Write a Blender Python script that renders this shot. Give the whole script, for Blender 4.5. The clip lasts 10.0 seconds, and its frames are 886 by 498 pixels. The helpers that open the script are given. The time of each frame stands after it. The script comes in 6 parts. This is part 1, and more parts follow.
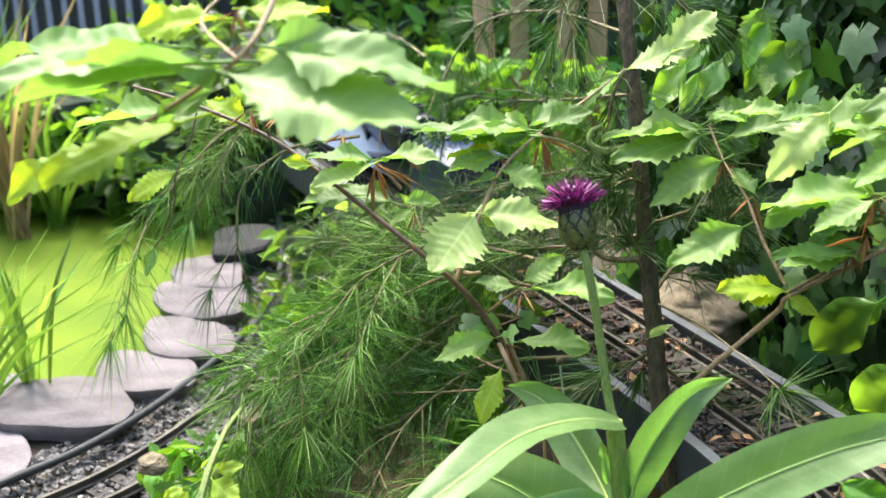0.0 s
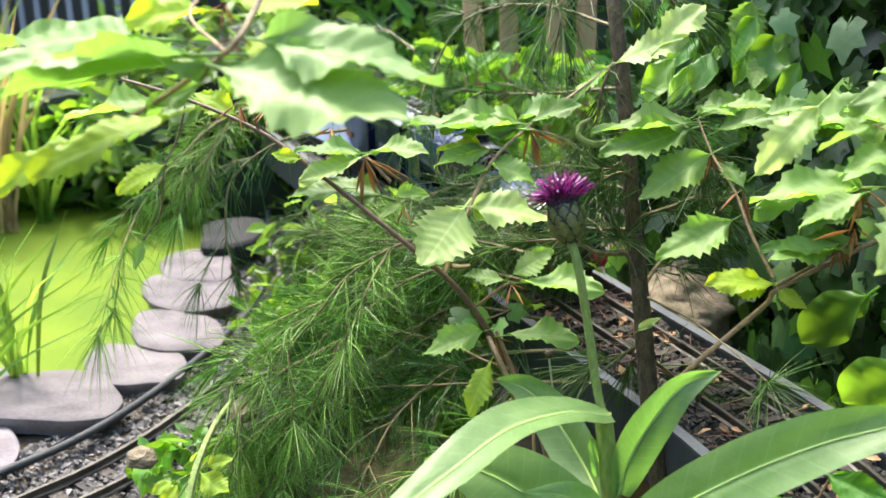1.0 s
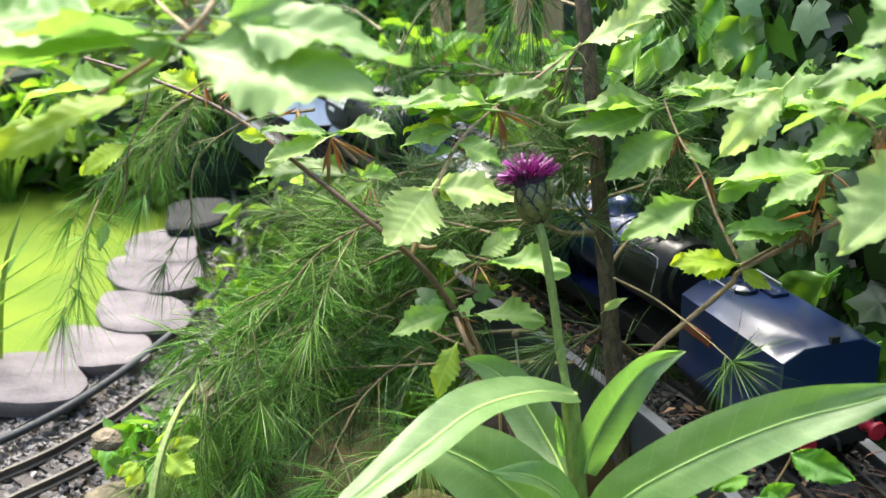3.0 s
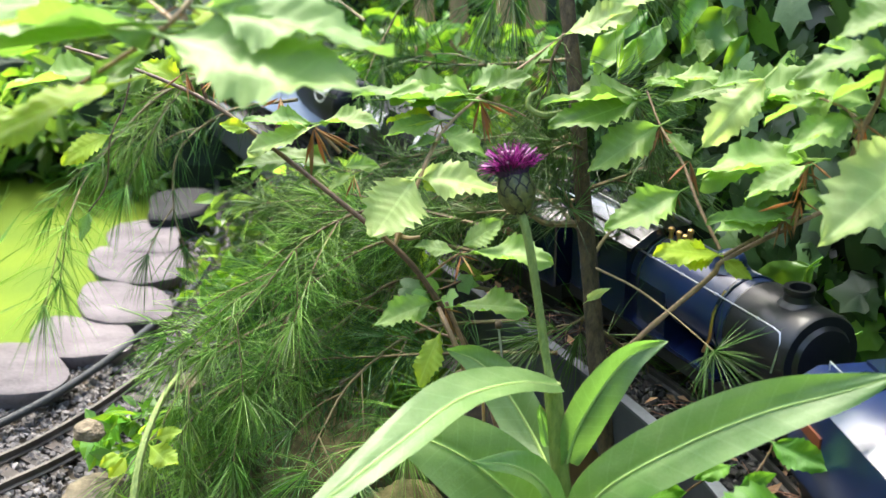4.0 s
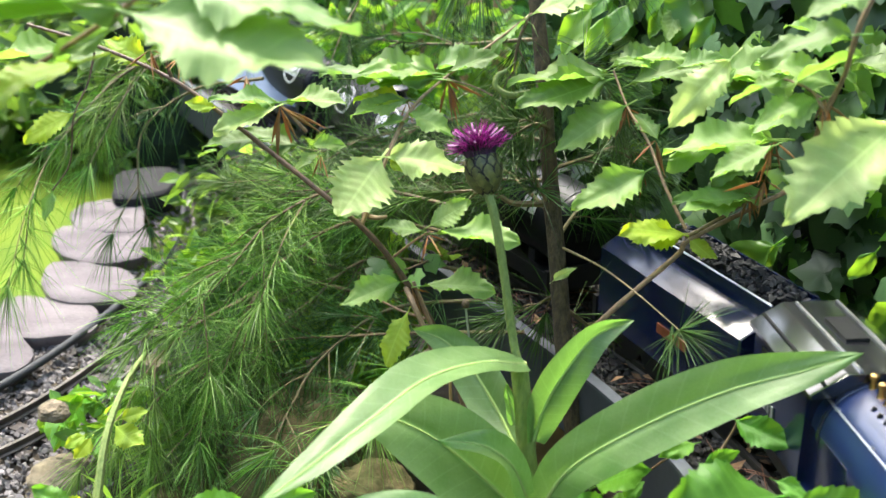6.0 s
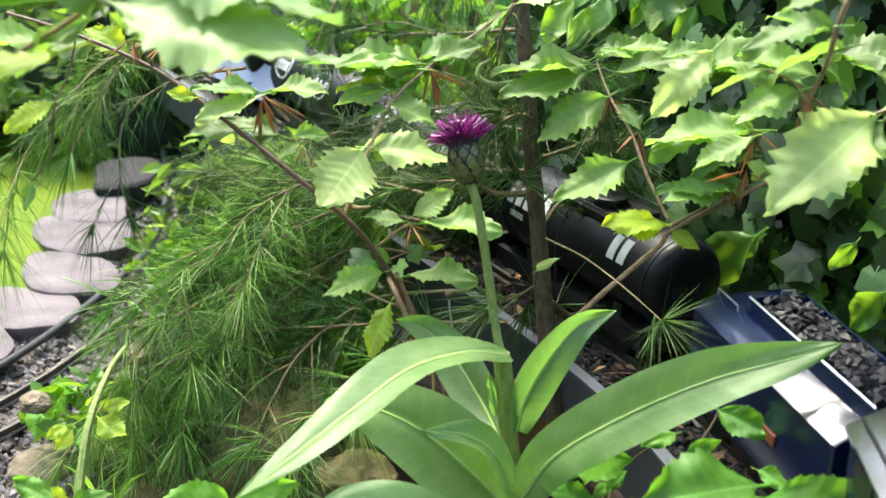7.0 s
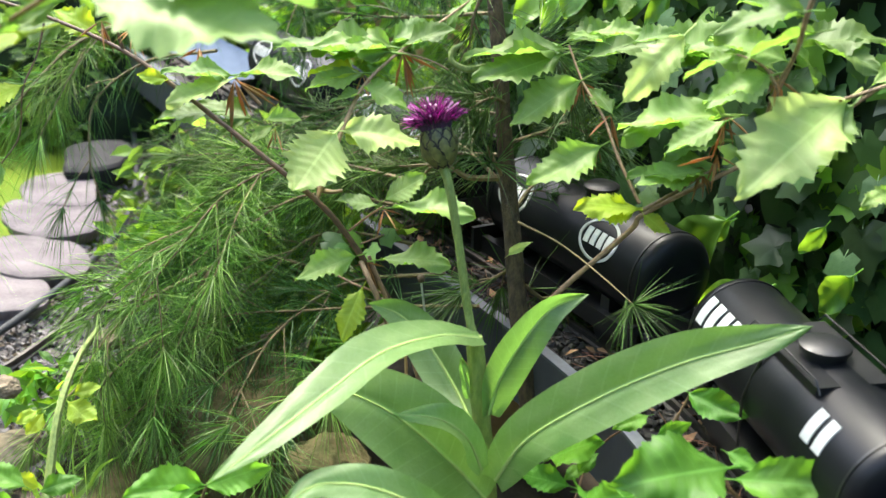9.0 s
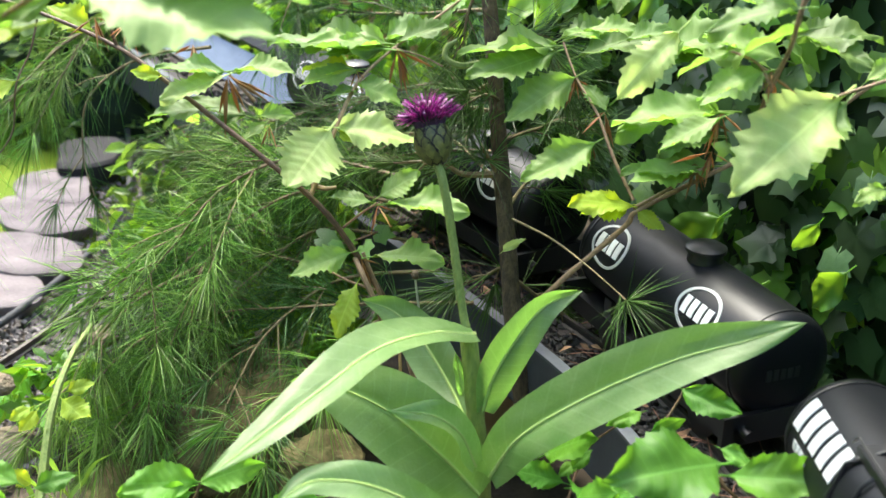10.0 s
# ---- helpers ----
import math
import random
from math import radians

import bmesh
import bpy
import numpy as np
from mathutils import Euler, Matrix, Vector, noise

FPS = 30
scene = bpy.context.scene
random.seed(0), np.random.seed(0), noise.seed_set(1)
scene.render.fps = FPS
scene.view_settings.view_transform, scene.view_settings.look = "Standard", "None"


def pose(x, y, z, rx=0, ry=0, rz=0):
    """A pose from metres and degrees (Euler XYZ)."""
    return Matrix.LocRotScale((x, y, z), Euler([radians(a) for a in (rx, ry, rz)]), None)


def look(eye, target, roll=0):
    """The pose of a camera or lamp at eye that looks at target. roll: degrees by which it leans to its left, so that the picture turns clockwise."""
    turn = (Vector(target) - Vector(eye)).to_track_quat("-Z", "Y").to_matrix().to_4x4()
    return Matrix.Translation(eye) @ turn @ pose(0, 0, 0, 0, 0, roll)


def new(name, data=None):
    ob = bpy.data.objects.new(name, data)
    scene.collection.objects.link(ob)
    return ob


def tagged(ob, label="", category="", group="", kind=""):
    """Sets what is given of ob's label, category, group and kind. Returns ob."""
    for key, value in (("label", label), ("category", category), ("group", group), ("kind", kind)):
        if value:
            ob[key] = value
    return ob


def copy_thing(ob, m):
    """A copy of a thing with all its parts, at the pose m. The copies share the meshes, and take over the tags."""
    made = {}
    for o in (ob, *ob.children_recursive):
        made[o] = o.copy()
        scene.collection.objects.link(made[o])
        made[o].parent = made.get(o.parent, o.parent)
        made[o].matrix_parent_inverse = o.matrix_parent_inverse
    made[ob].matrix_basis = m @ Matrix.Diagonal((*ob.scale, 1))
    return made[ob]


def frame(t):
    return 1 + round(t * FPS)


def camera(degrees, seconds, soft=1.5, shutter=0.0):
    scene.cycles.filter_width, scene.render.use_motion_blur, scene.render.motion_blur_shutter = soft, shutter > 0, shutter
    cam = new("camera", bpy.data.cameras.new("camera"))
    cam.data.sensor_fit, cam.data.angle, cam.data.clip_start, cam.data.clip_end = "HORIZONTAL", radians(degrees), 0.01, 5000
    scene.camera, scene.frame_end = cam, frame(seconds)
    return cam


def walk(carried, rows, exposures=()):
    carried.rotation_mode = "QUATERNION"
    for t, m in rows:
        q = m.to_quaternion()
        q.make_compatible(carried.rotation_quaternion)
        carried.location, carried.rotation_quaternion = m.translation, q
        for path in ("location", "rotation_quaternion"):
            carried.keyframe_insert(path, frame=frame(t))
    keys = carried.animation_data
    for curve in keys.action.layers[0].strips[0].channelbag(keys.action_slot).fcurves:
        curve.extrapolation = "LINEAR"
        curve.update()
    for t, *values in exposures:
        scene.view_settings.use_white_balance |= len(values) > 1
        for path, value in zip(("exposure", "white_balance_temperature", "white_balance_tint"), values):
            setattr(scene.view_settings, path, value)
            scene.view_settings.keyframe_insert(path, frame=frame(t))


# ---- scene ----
# A garden railway seen through plants: the camera stands still and turns slowly.
cam = camera(42.0, 10.0, soft=1.5)
cam.data.dof.use_dof, cam.data.dof.focus_distance, cam.data.dof.aperture_fstop = True, 0.83, 10.5
EYE = 0.69
TURNS = [  # seconds, yaw, pitch, lean
    (0.0, 3.626, -18.573, 1.261), (0.5, 3.398, -18.715, 1.188), (1.0, 3.119, -18.913, 1.100),
    (1.5, 2.790, -19.139, 0.993), (2.0, 2.361, -19.394, 0.849), (2.5, 1.957, -19.647, 0.711),
    (4.0, 0.775, -20.374, 0.290), (4.5, 0.400, -20.624, 0.151), (5.0, 0.0, -20.900, 0.0),
    (5.5, -0.374, -21.148, -0.144), (7.0, -1.539, -21.857, -0.610), (7.5, -1.933, -22.100, -0.773),
    (8.0, -2.277, -22.316, -0.918), (8.5, -2.571, -22.503, -1.044), (9.0, -2.791, -22.637, -1.140),
    (9.5, -2.938, -22.716, -1.203), (10.0, -3.059, -22.796, -1.257),
]
walk(cam, [(t, pose(0, 0, EYE, 90 + pitch, lean, yaw)) for t, yaw, pitch, lean in TURNS], [(0.0, 2.68, 6500, 4), (10.0, 2.68, 6500, 4)])

# ---- light ----
SUN_EL, SUN_AZ = 64.0, -24.0  # degrees; azimuth clockwise from +y
world = bpy.data.worlds.new("sky")
scene.world = world
world.use_nodes = True
wn = world.node_tree
sky = wn.nodes.new("ShaderNodeTexSky")
sky.sky_type, sky.sun_disc = "NISHITA", False
sky.sun_elevation, sky.sun_rotation = radians(SUN_EL), radians(SUN_AZ)
sky.air_density, sky.dust_density = 1.0, 4.0
wn.nodes["Background"].inputs["Strength"].default_value = 0.15
wn.links.new(sky.outputs["Color"], wn.nodes["Background"].inputs["Color"])
sun = new("sun", bpy.data.lights.new("sun", "SUN"))
sun.data.energy, sun.data.angle, sun.data.color = 1.2, radians(12.0), (1.0, 0.95, 0.86)
az, el = radians(SUN_AZ), radians(SUN_EL)
sun.matrix_basis = look((0, 0, 0), (-math.sin(az) * math.cos(el), -math.cos(az) * math.cos(el), -math.sin(el)))


# ---- materials ----
def mat(name, base, second=None, rough=0.5, metal=0.0, scale=40.0, fine=260.0, bump=0.15, glow=0.0, through_colour=None,
        spread=0.12, spec=0.5, stretch=(1, 1, 1), coat=0.0, veins=0.0, along_rib=False):
    """A procedural surface: two colours in broad and fine patches, relief, a random shift from object to object, thin-leaf light."""
    m = bpy.data.materials.new(name)
    m.use_nodes = True
    n, l = m.node_tree.nodes, m.node_tree.links
    b = n["Principled BSDF"]
    out = n["Material Output"]
    second = second or tuple(c * 0.6 for c in base)
    co = n.new("ShaderNodeTexCoord")
    mp = n.new("ShaderNodeMapping")
    mp.inputs["Scale"].default_value = stretch
    l.new(co.outputs["Object"], mp.inputs["Vector"])
    big, small = n.new("ShaderNodeTexNoise"), n.new("ShaderNodeTexNoise")
    for tex, sc in ((big, scale), (small, fine)):
        tex.inputs["Scale"].default_value = sc
        tex.inputs["Detail"].default_value = 5.0
        l.new(mp.outputs["Vector"], tex.inputs["Vector"])
    add = n.new("ShaderNodeMath")
    add.operation = "MULTIPLY_ADD"
    l.new(small.outputs["Fac"], add.inputs[0])
    add.inputs[1].default_value = 0.45
    l.new(big.outputs["Fac"], add.inputs[2])
    ramp = n.new("ShaderNodeMapRange")
    ramp.inputs["From Min"].default_value, ramp.inputs["From Max"].default_value = 0.5, 0.95
    l.new(add.outputs[0], ramp.inputs["Value"])
    mix = n.new("ShaderNodeMix")
    mix.data_type = "RGBA"
    l.new(ramp.outputs[0], mix.inputs["Factor"])
    mix.inputs["A"].default_value, mix.inputs["B"].default_value = (*second, 1), (*base, 1)
    info, geo = n.new("ShaderNodeObjectInfo"), n.new("ShaderNodeNewGeometry")
    rnd = n.new("ShaderNodeMath")
    rnd.operation = "ADD"
    l.new(info.outputs["Random"], rnd.inputs[0])
    l.new(geo.outputs["Random Per Island"], rnd.inputs[1])
    fr = n.new("ShaderNodeMath")
    fr.operation = "FRACT"
    l.new(rnd.outputs[0], fr.inputs[0])
    val = n.new("ShaderNodeMapRange")
    val.inputs["To Min"].default_value, val.inputs["To Max"].default_value = 1 - spread * 2, 1 + spread * 2
    l.new(fr.outputs[0], val.inputs["Value"])
    hue = n.new("ShaderNodeMapRange")
    hue.inputs["To Min"].default_value, hue.inputs["To Max"].default_value = 0.5 - spread * 0.1, 0.5 + spread * 0.1
    l.new(info.outputs["Random"], hue.inputs["Value"])
    hsv = n.new("ShaderNodeHueSaturation")
    l.new(mix.outputs["Result"], hsv.inputs["Color"])
    l.new(val.outputs[0], hsv.inputs["Value"])
    l.new(hue.outputs[0], hsv.inputs["Hue"])
    colour, height = hsv.outputs["Color"], add.outputs[0]
    if veins:
        # side veins slanting forward from a midrib along x
        def calc(op, a, c, d=None):
            node = n.new("ShaderNodeMath")
            node.operation = op
            for socket, value in zip(node.inputs, (a, c, d)):
                if value is None:
                    continue
                if isinstance(value, (int, float)):
                    socket.default_value = value
                else:
                    l.new(value, socket)
            return node.outputs[0]

        sep = n.new("ShaderNodeSeparateXYZ")
        l.new(co.outputs["UV" if along_rib else "Object"], sep.inputs[0])
        ay = calc("ABSOLUTE", sep.outputs["Y"], None)
        ph = calc("SUBTRACT", calc("MULTIPLY", sep.outputs["X"], veins), calc("MULTIPLY", ay, 4.0))
        line = calc("ABSOLUTE", calc("SUBTRACT", calc("FRACT", calc("ADD", ph, 20.0), None), 0.5), None)
        side_v = calc("GREATER_THAN", line, 0.455)
        rib = calc("LESS_THAN", ay, 0.018 if along_rib else 0.011)
        mask = calc("MAXIMUM", calc("MULTIPLY", side_v, 0.45), rib)
        pale = n.new("ShaderNodeMix")
        pale.data_type = "RGBA"
        l.new(calc("MULTIPLY", mask, 0.4), pale.inputs["Factor"])
        l.new(colour, pale.inputs["A"])
        pale.inputs["B"].default_value = (*(min(1, 1.7 * c + 0.05) for c in base), 1)
        colour = pale.outputs["Result"]
        height = calc("SUBTRACT", height, calc("MULTIPLY", mask, 0.6))
    l.new(colour, b.inputs["Base Color"])
    b.inputs["Roughness"].default_value, b.inputs["Metallic"].default_value = rough, metal
    b.inputs["Specular IOR Level"].default_value, b.inputs["Coat Weight"].default_value = spec, coat
    b.inputs["Coat Roughness"].default_value, b.inputs["Coat IOR"].default_value = 0.16, 1.6
    bm = n.new("ShaderNodeBump")
    bm.inputs["Strength"].default_value, bm.inputs["Distance"].default_value = bump, 0.002
    l.new(height, bm.inputs["Height"])
    l.new(bm.outputs["Normal"], b.inputs["Normal"])
    if through_colour:
        tr, ms = n.new("ShaderNodeBsdfTranslucent"), n.new("ShaderNodeMixShader")
        th = n.new("ShaderNodeMix")
        th.data_type, th.blend_type = "RGBA", "MULTIPLY"
        th.inputs["Factor"].default_value = 1.0
        th.inputs["A"].default_value = (*through_colour, 1)
        l.new(val.outputs[0], th.inputs["B"])
        l.new(th.outputs["Result"], tr.inputs["Color"])
        ms.inputs["Fac"].default_value = 0.46
        l.new(b.outputs[0], ms.inputs[1])
        l.new(tr.outputs[0], ms.inputs[2])
        l.new(ms.outputs[0], out.inputs["Surface"])
    return m


SOIL = mat("soil", (0.075, 0.055, 0.035), (0.025, 0.018, 0.012), rough=0.95, scale=25, fine=300, bump=0.9)
DUCKWEED = mat("duckweed", (0.112, 0.158, 0.007), (0.066, 0.112, 0.005), spec=0.2, rough=0.85, scale=9, fine=420, bump=0.5, spread=0.0)
SLATE = mat("slate_paving", (0.172, 0.149, 0.155), (0.075, 0.064, 0.069), rough=0.8, spec=0.25, scale=16, fine=210, bump=0.8, spread=0.2, stretch=(1, 1.8, 1))
DARKSLATE = mat("dark_slate", (0.036, 0.035, 0.036), (0.016, 0.016, 0.017), spec=0.2, rough=0.85, scale=22, fine=190, bump=0.6)
CHIP = mat("slate_chips", (0.165, 0.152, 0.145), (0.085, 0.077, 0.073), rough=0.9, spec=0.25, scale=60, bump=0.4, spread=0.22)
BALLAST = mat("dark_ballast", (0.052, 0.045, 0.039), (0.022, 0.019, 0.017), rough=0.9, scale=80, bump=0.4, spread=0.3)
RAIL = mat("weathered_rail", (0.10, 0.09, 0.08), (0.045, 0.04, 0.034), rough=0.5, metal=0.6, scale=60, bump=0.1)
SLEEPER = mat("brown_plastic_sleeper", (0.035, 0.026, 0.02), rough=0.8, scale=90, bump=0.3)
TROUGH = mat("grey_plastic", (0.05, 0.058, 0.066), (0.032, 0.037, 0.042), rough=0.42, scale=18, bump=0.08, spread=0.03)
RIM = mat("grey_rim", (0.085, 0.095, 0.105), (0.05, 0.056, 0.062), rough=0.45, scale=40, bump=0.15, spread=0.03)
HOSE = mat("black_hose", (0.032, 0.034, 0.036), spec=0.25, rough=0.55, scale=30, bump=0.05)
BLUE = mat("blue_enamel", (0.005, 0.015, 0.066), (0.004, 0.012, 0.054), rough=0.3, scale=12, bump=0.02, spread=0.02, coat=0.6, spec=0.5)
# Darker copy of the same enamel: shade on unlit parts, put into the colour.
BLUE_SHADED = mat("shaded_blue_enamel", (0.0032, 0.008, 0.032), (0.0028, 0.0065, 0.026), rough=0.2, scale=12, bump=0.02, spread=0.02, coat=0.35, spec=0.5)
BLACK = mat("satin_black", (0.008, 0.0085, 0.0095), (0.005, 0.005, 0.006), rough=0.38, scale=30, bump=0.05, spread=0.03)
ROOF = mat("glossy_black_roof", (0.008, 0.0085, 0.0095), (0.006, 0.006, 0.007), rough=0.24, scale=30, bump=0.03, spread=0.02, coat=0.9, spec=0.5)
TANKBLACK = mat("tank_black", (0.0062, 0.0070, 0.0088), (0.0045, 0.0050, 0.0062), spec=0.22, rough=0.38, scale=22, bump=0.06, spread=0.03)
SMOKEBOX = mat("smokebox_grey_black", (0.012, 0.012, 0.014), spec=0.4, rough=0.32, scale=40, bump=0.08)
RED = mat("red_paint", (0.45, 0.012, 0.012), (0.32, 0.01, 0.01), rough=0.35, scale=30, bump=0.03)
ORANGE = mat("orange_red_plate", (0.20, 0.05, 0.022), rough=0.4, scale=60, bump=0.05)
BRASS = mat("brass", (0.62, 0.42, 0.16), (0.45, 0.30, 0.1), rough=0.28, metal=1.0, scale=60, bump=0.05)
STEEL = mat("bright_wire", (0.62, 0.63, 0.65), rough=0.3, metal=0.9, scale=60, bump=0.03)
GREYBAR = mat("dull_lettering", (0.15, 0.16, 0.165), (0.10, 0.105, 0.11), rough=0.6, scale=120, bump=0.1)
WHITE = mat("white_lettering", (0.46, 0.48, 0.47), (0.34, 0.36, 0.35), rough=0.5, scale=120, bump=0.1)
COAL = mat("coal", (0.012, 0.012, 0.013), (0.005, 0.005, 0.006), rough=0.55, spec=0.3, scale=90, bump=0.5, spread=0.35)
BARK = mat("pine_bark", (0.105, 0.078, 0.036), (0.02, 0.017, 0.008), rough=0.9, scale=230, fine=900, bump=0.9, stretch=(1, 1, 0.35))
TWIG = mat("beech_twig", (0.135, 0.082, 0.034), (0.05, 0.032, 0.015), rough=0.6, scale=260, fine=900, bump=0.3)
PINETWIG = mat("pine_twig", (0.17, 0.135, 0.055), (0.08, 0.062, 0.026), rough=0.75, scale=200, fine=900, bump=0.4)
PALETWIG = mat("pale_twig", (0.30, 0.20, 0.10), (0.15, 0.095, 0.05), rough=0.65, scale=260, fine=900, bump=0.3)
BEECH = mat("beech_leaf", (0.17, 0.265, 0.06), (0.118, 0.21, 0.04), spec=0.42, rough=0.48, scale=9, fine=60, bump=0.3, through_colour=(0.24, 0.45, 0.05), spread=0.14, veins=9.0)
YOUNG = mat("young_beech_leaf", (0.27, 0.38, 0.035), (0.20, 0.32, 0.028), spec=0.3, rough=0.5, scale=9, fine=60, bump=0.3, through_colour=(0.62, 0.76, 0.03), spread=0.08, veins=9.0)
# Paler copy of the beech leaf: haze and sky sheen put into the colour.
HAZELEAF = mat("haze_beech_leaf", (0.24, 0.345, 0.105), (0.17, 0.28, 0.07), rough=0.5, scale=9, fine=60, bump=0.3, through_colour=(0.2, 0.36, 0.06), spread=0.06, veins=9.0)
FRESH = mat("fresh_green_leaf", (0.10, 0.26, 0.025), (0.065, 0.19, 0.018), spec=0.35, rough=0.48, scale=9, fine=60, bump=0.3, through_colour=(0.2, 0.46, 0.03), spread=0.12, veins=9.0)
PALE = mat("pale_new_and_lit_leaf", (0.36, 0.44, 0.15), (0.25, 0.38, 0.09), rough=0.5, scale=7, fine=50, bump=0.3, through_colour=(0.55, 0.70, 0.2), spread=0.04, veins=9.0)
BUD = mat("dry_bud_scale", (0.42, 0.24, 0.09), (0.24, 0.125, 0.045), rough=0.7, scale=90, bump=0.3, through_colour=(0.45, 0.22, 0.07), spread=0.2)
THISTLE_LEAF = mat("knapweed_leaf", (0.178, 0.275, 0.098), (0.086, 0.175, 0.045), rough=0.44, spec=0.5, scale=60, fine=620, bump=0.28, through_colour=(0.25, 0.5, 0.07), spread=0.06, veins=15.0, along_rib=True)
MIDRIB = mat("pale_midrib", (0.31, 0.42, 0.13), (0.24, 0.35, 0.09), rough=0.6, spec=0.2, scale=60, bump=0.1, spread=0.03)
STEM = mat("downy_stem", (0.20, 0.26, 0.06), (0.11, 0.165, 0.035), rough=0.6, scale=380, fine=1200, bump=0.7, stretch=(1, 1, 0.3))
BRACT = mat("bract", (0.125, 0.13, 0.032), (0.06, 0.07, 0.018), rough=0.5, scale=300, bump=0.3)
BRACT_EDGE = mat("black_fringe", (0.012, 0.01, 0.012), rough=0.7)
FLORET = mat("purple_floret", (0.34, 0.03, 0.22), (0.14, 0.018, 0.19), rough=0.5, scale=200, bump=0.1, through_colour=(0.6, 0.05, 0.5), spread=0.4)
STAMEN = mat("pale_pink_anther", (0.75, 0.42, 0.62), (0.55, 0.2, 0.45), rough=0.5, spread=0.25)
DEEP = mat("dark_purple", (0.05, 0.008, 0.05), rough=0.6, spread=0.3)
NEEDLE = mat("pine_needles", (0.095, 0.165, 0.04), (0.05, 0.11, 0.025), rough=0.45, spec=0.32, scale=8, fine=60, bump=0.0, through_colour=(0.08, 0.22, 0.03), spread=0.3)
# Lighter copy of the needles: sunlight on the sprays, put into the colour.
NEEDLE_LIT = mat("lit_pine_needles", (0.20, 0.31, 0.06), (0.11, 0.22, 0.04), rough=0.45, spec=0.32, scale=8, fine=60, bump=0.0, through_colour=(0.16, 0.38, 0.04), spread=0.3)
IVY = mat("ivy_leaf", (0.05, 0.12, 0.036), (0.026, 0.07, 0.024), rough=0.4, scale=4, fine=30, bump=0.25, through_colour=(0.06, 0.16, 0.02), spread=0.28)
IVY_SHEEN = mat("sheen_ivy_leaf", (0.13, 0.23, 0.085), (0.07, 0.145, 0.05), rough=0.42, scale=5, fine=40, bump=0.25, through_colour=(0.15, 0.3, 0.08), spread=0.2)
# Young ivy; also the brighter copy for hedges, with sunlight in the colour.
IVY_YOUNG_LIT = mat("young_ivy_and_lit_hedge", (0.12, 0.27, 0.03), (0.08, 0.2, 0.025), rough=0.4, scale=5, fine=40, bump=0.2, through_colour=(0.35, 0.62, 0.03), spread=0.2)
HEDGE = mat("hedge_leaf", (0.06, 0.14, 0.03), (0.035, 0.095, 0.02), rough=0.45, scale=40, bump=0.2, through_colour=(0.25, 0.42, 0.04), spread=0.35)
GRASS = mat("grass_blade", (0.10, 0.21, 0.03), (0.07, 0.16, 0.025), rough=0.5, scale=40, bump=0.1, through_colour=(0.3, 0.5, 0.05), spread=0.25)
STRAW = mat("straw", (0.36, 0.27, 0.13), (0.25, 0.18, 0.08), rough=0.8, scale=40, bump=0.1, through_colour=(0.4, 0.3, 0.12), spread=0.2)
ROCK = mat("mossy_rock", (0.125, 0.098, 0.046), (0.028, 0.040, 0.009), rough=0.95, spec=0.2, scale=38, fine=420, bump=1.0, spread=0.1)
SANDSTONE = mat("tan_rock", (0.23, 0.18, 0.115), (0.085, 0.072, 0.045), rough=0.9, scale=60, fine=330, bump=0.9, spread=0.1)
POST = mat("weathered_post", (0.42, 0.285, 0.15), (0.22, 0.145, 0.075), rough=0.9, scale=12, fine=120, bump=0.5, stretch=(1, 1, 0.2))
FENCE = mat("black_fence_paint", (0.018, 0.02, 0.022), rough=0.6, scale=30, bump=0.2)
WALLPAINT = mat("pale_render", (0.30, 0.32, 0.36), (0.22, 0.24, 0.28), rough=0.8, scale=5, fine=90, bump=0.2, spread=0.02)
SHEET = mat("blue_grey_sheet", (0.20, 0.24, 0.31), (0.13, 0.16, 0.21), rough=0.3, scale=8, fine=80, bump=0.1, spread=0.03)
RUST = mat("dead_needle", (0.14, 0.065, 0.035), (0.07, 0.035, 0.02), rough=0.8, scale=60, bump=0.0, spread=0.35)
DRYLEAF = mat("dry_leaf", (0.33, 0.20, 0.09), (0.18, 0.10, 0.045), rough=0.8, scale=50, bump=0.4, spread=0.35)
FARHEDGE = mat("screen_hedge", (0.05, 0.10, 0.028), (0.022, 0.05, 0.014), rough=0.9, scale=5, fine=45, bump=1.0, spread=0.0)
# Near-black green standing for the shade between leaves.
LEAFSHADE = mat("leaf_shade", (0.012, 0.028, 0.01), (0.004, 0.01, 0.004), rough=0.9, scale=6, fine=40, bump=0.9, spread=0.0)


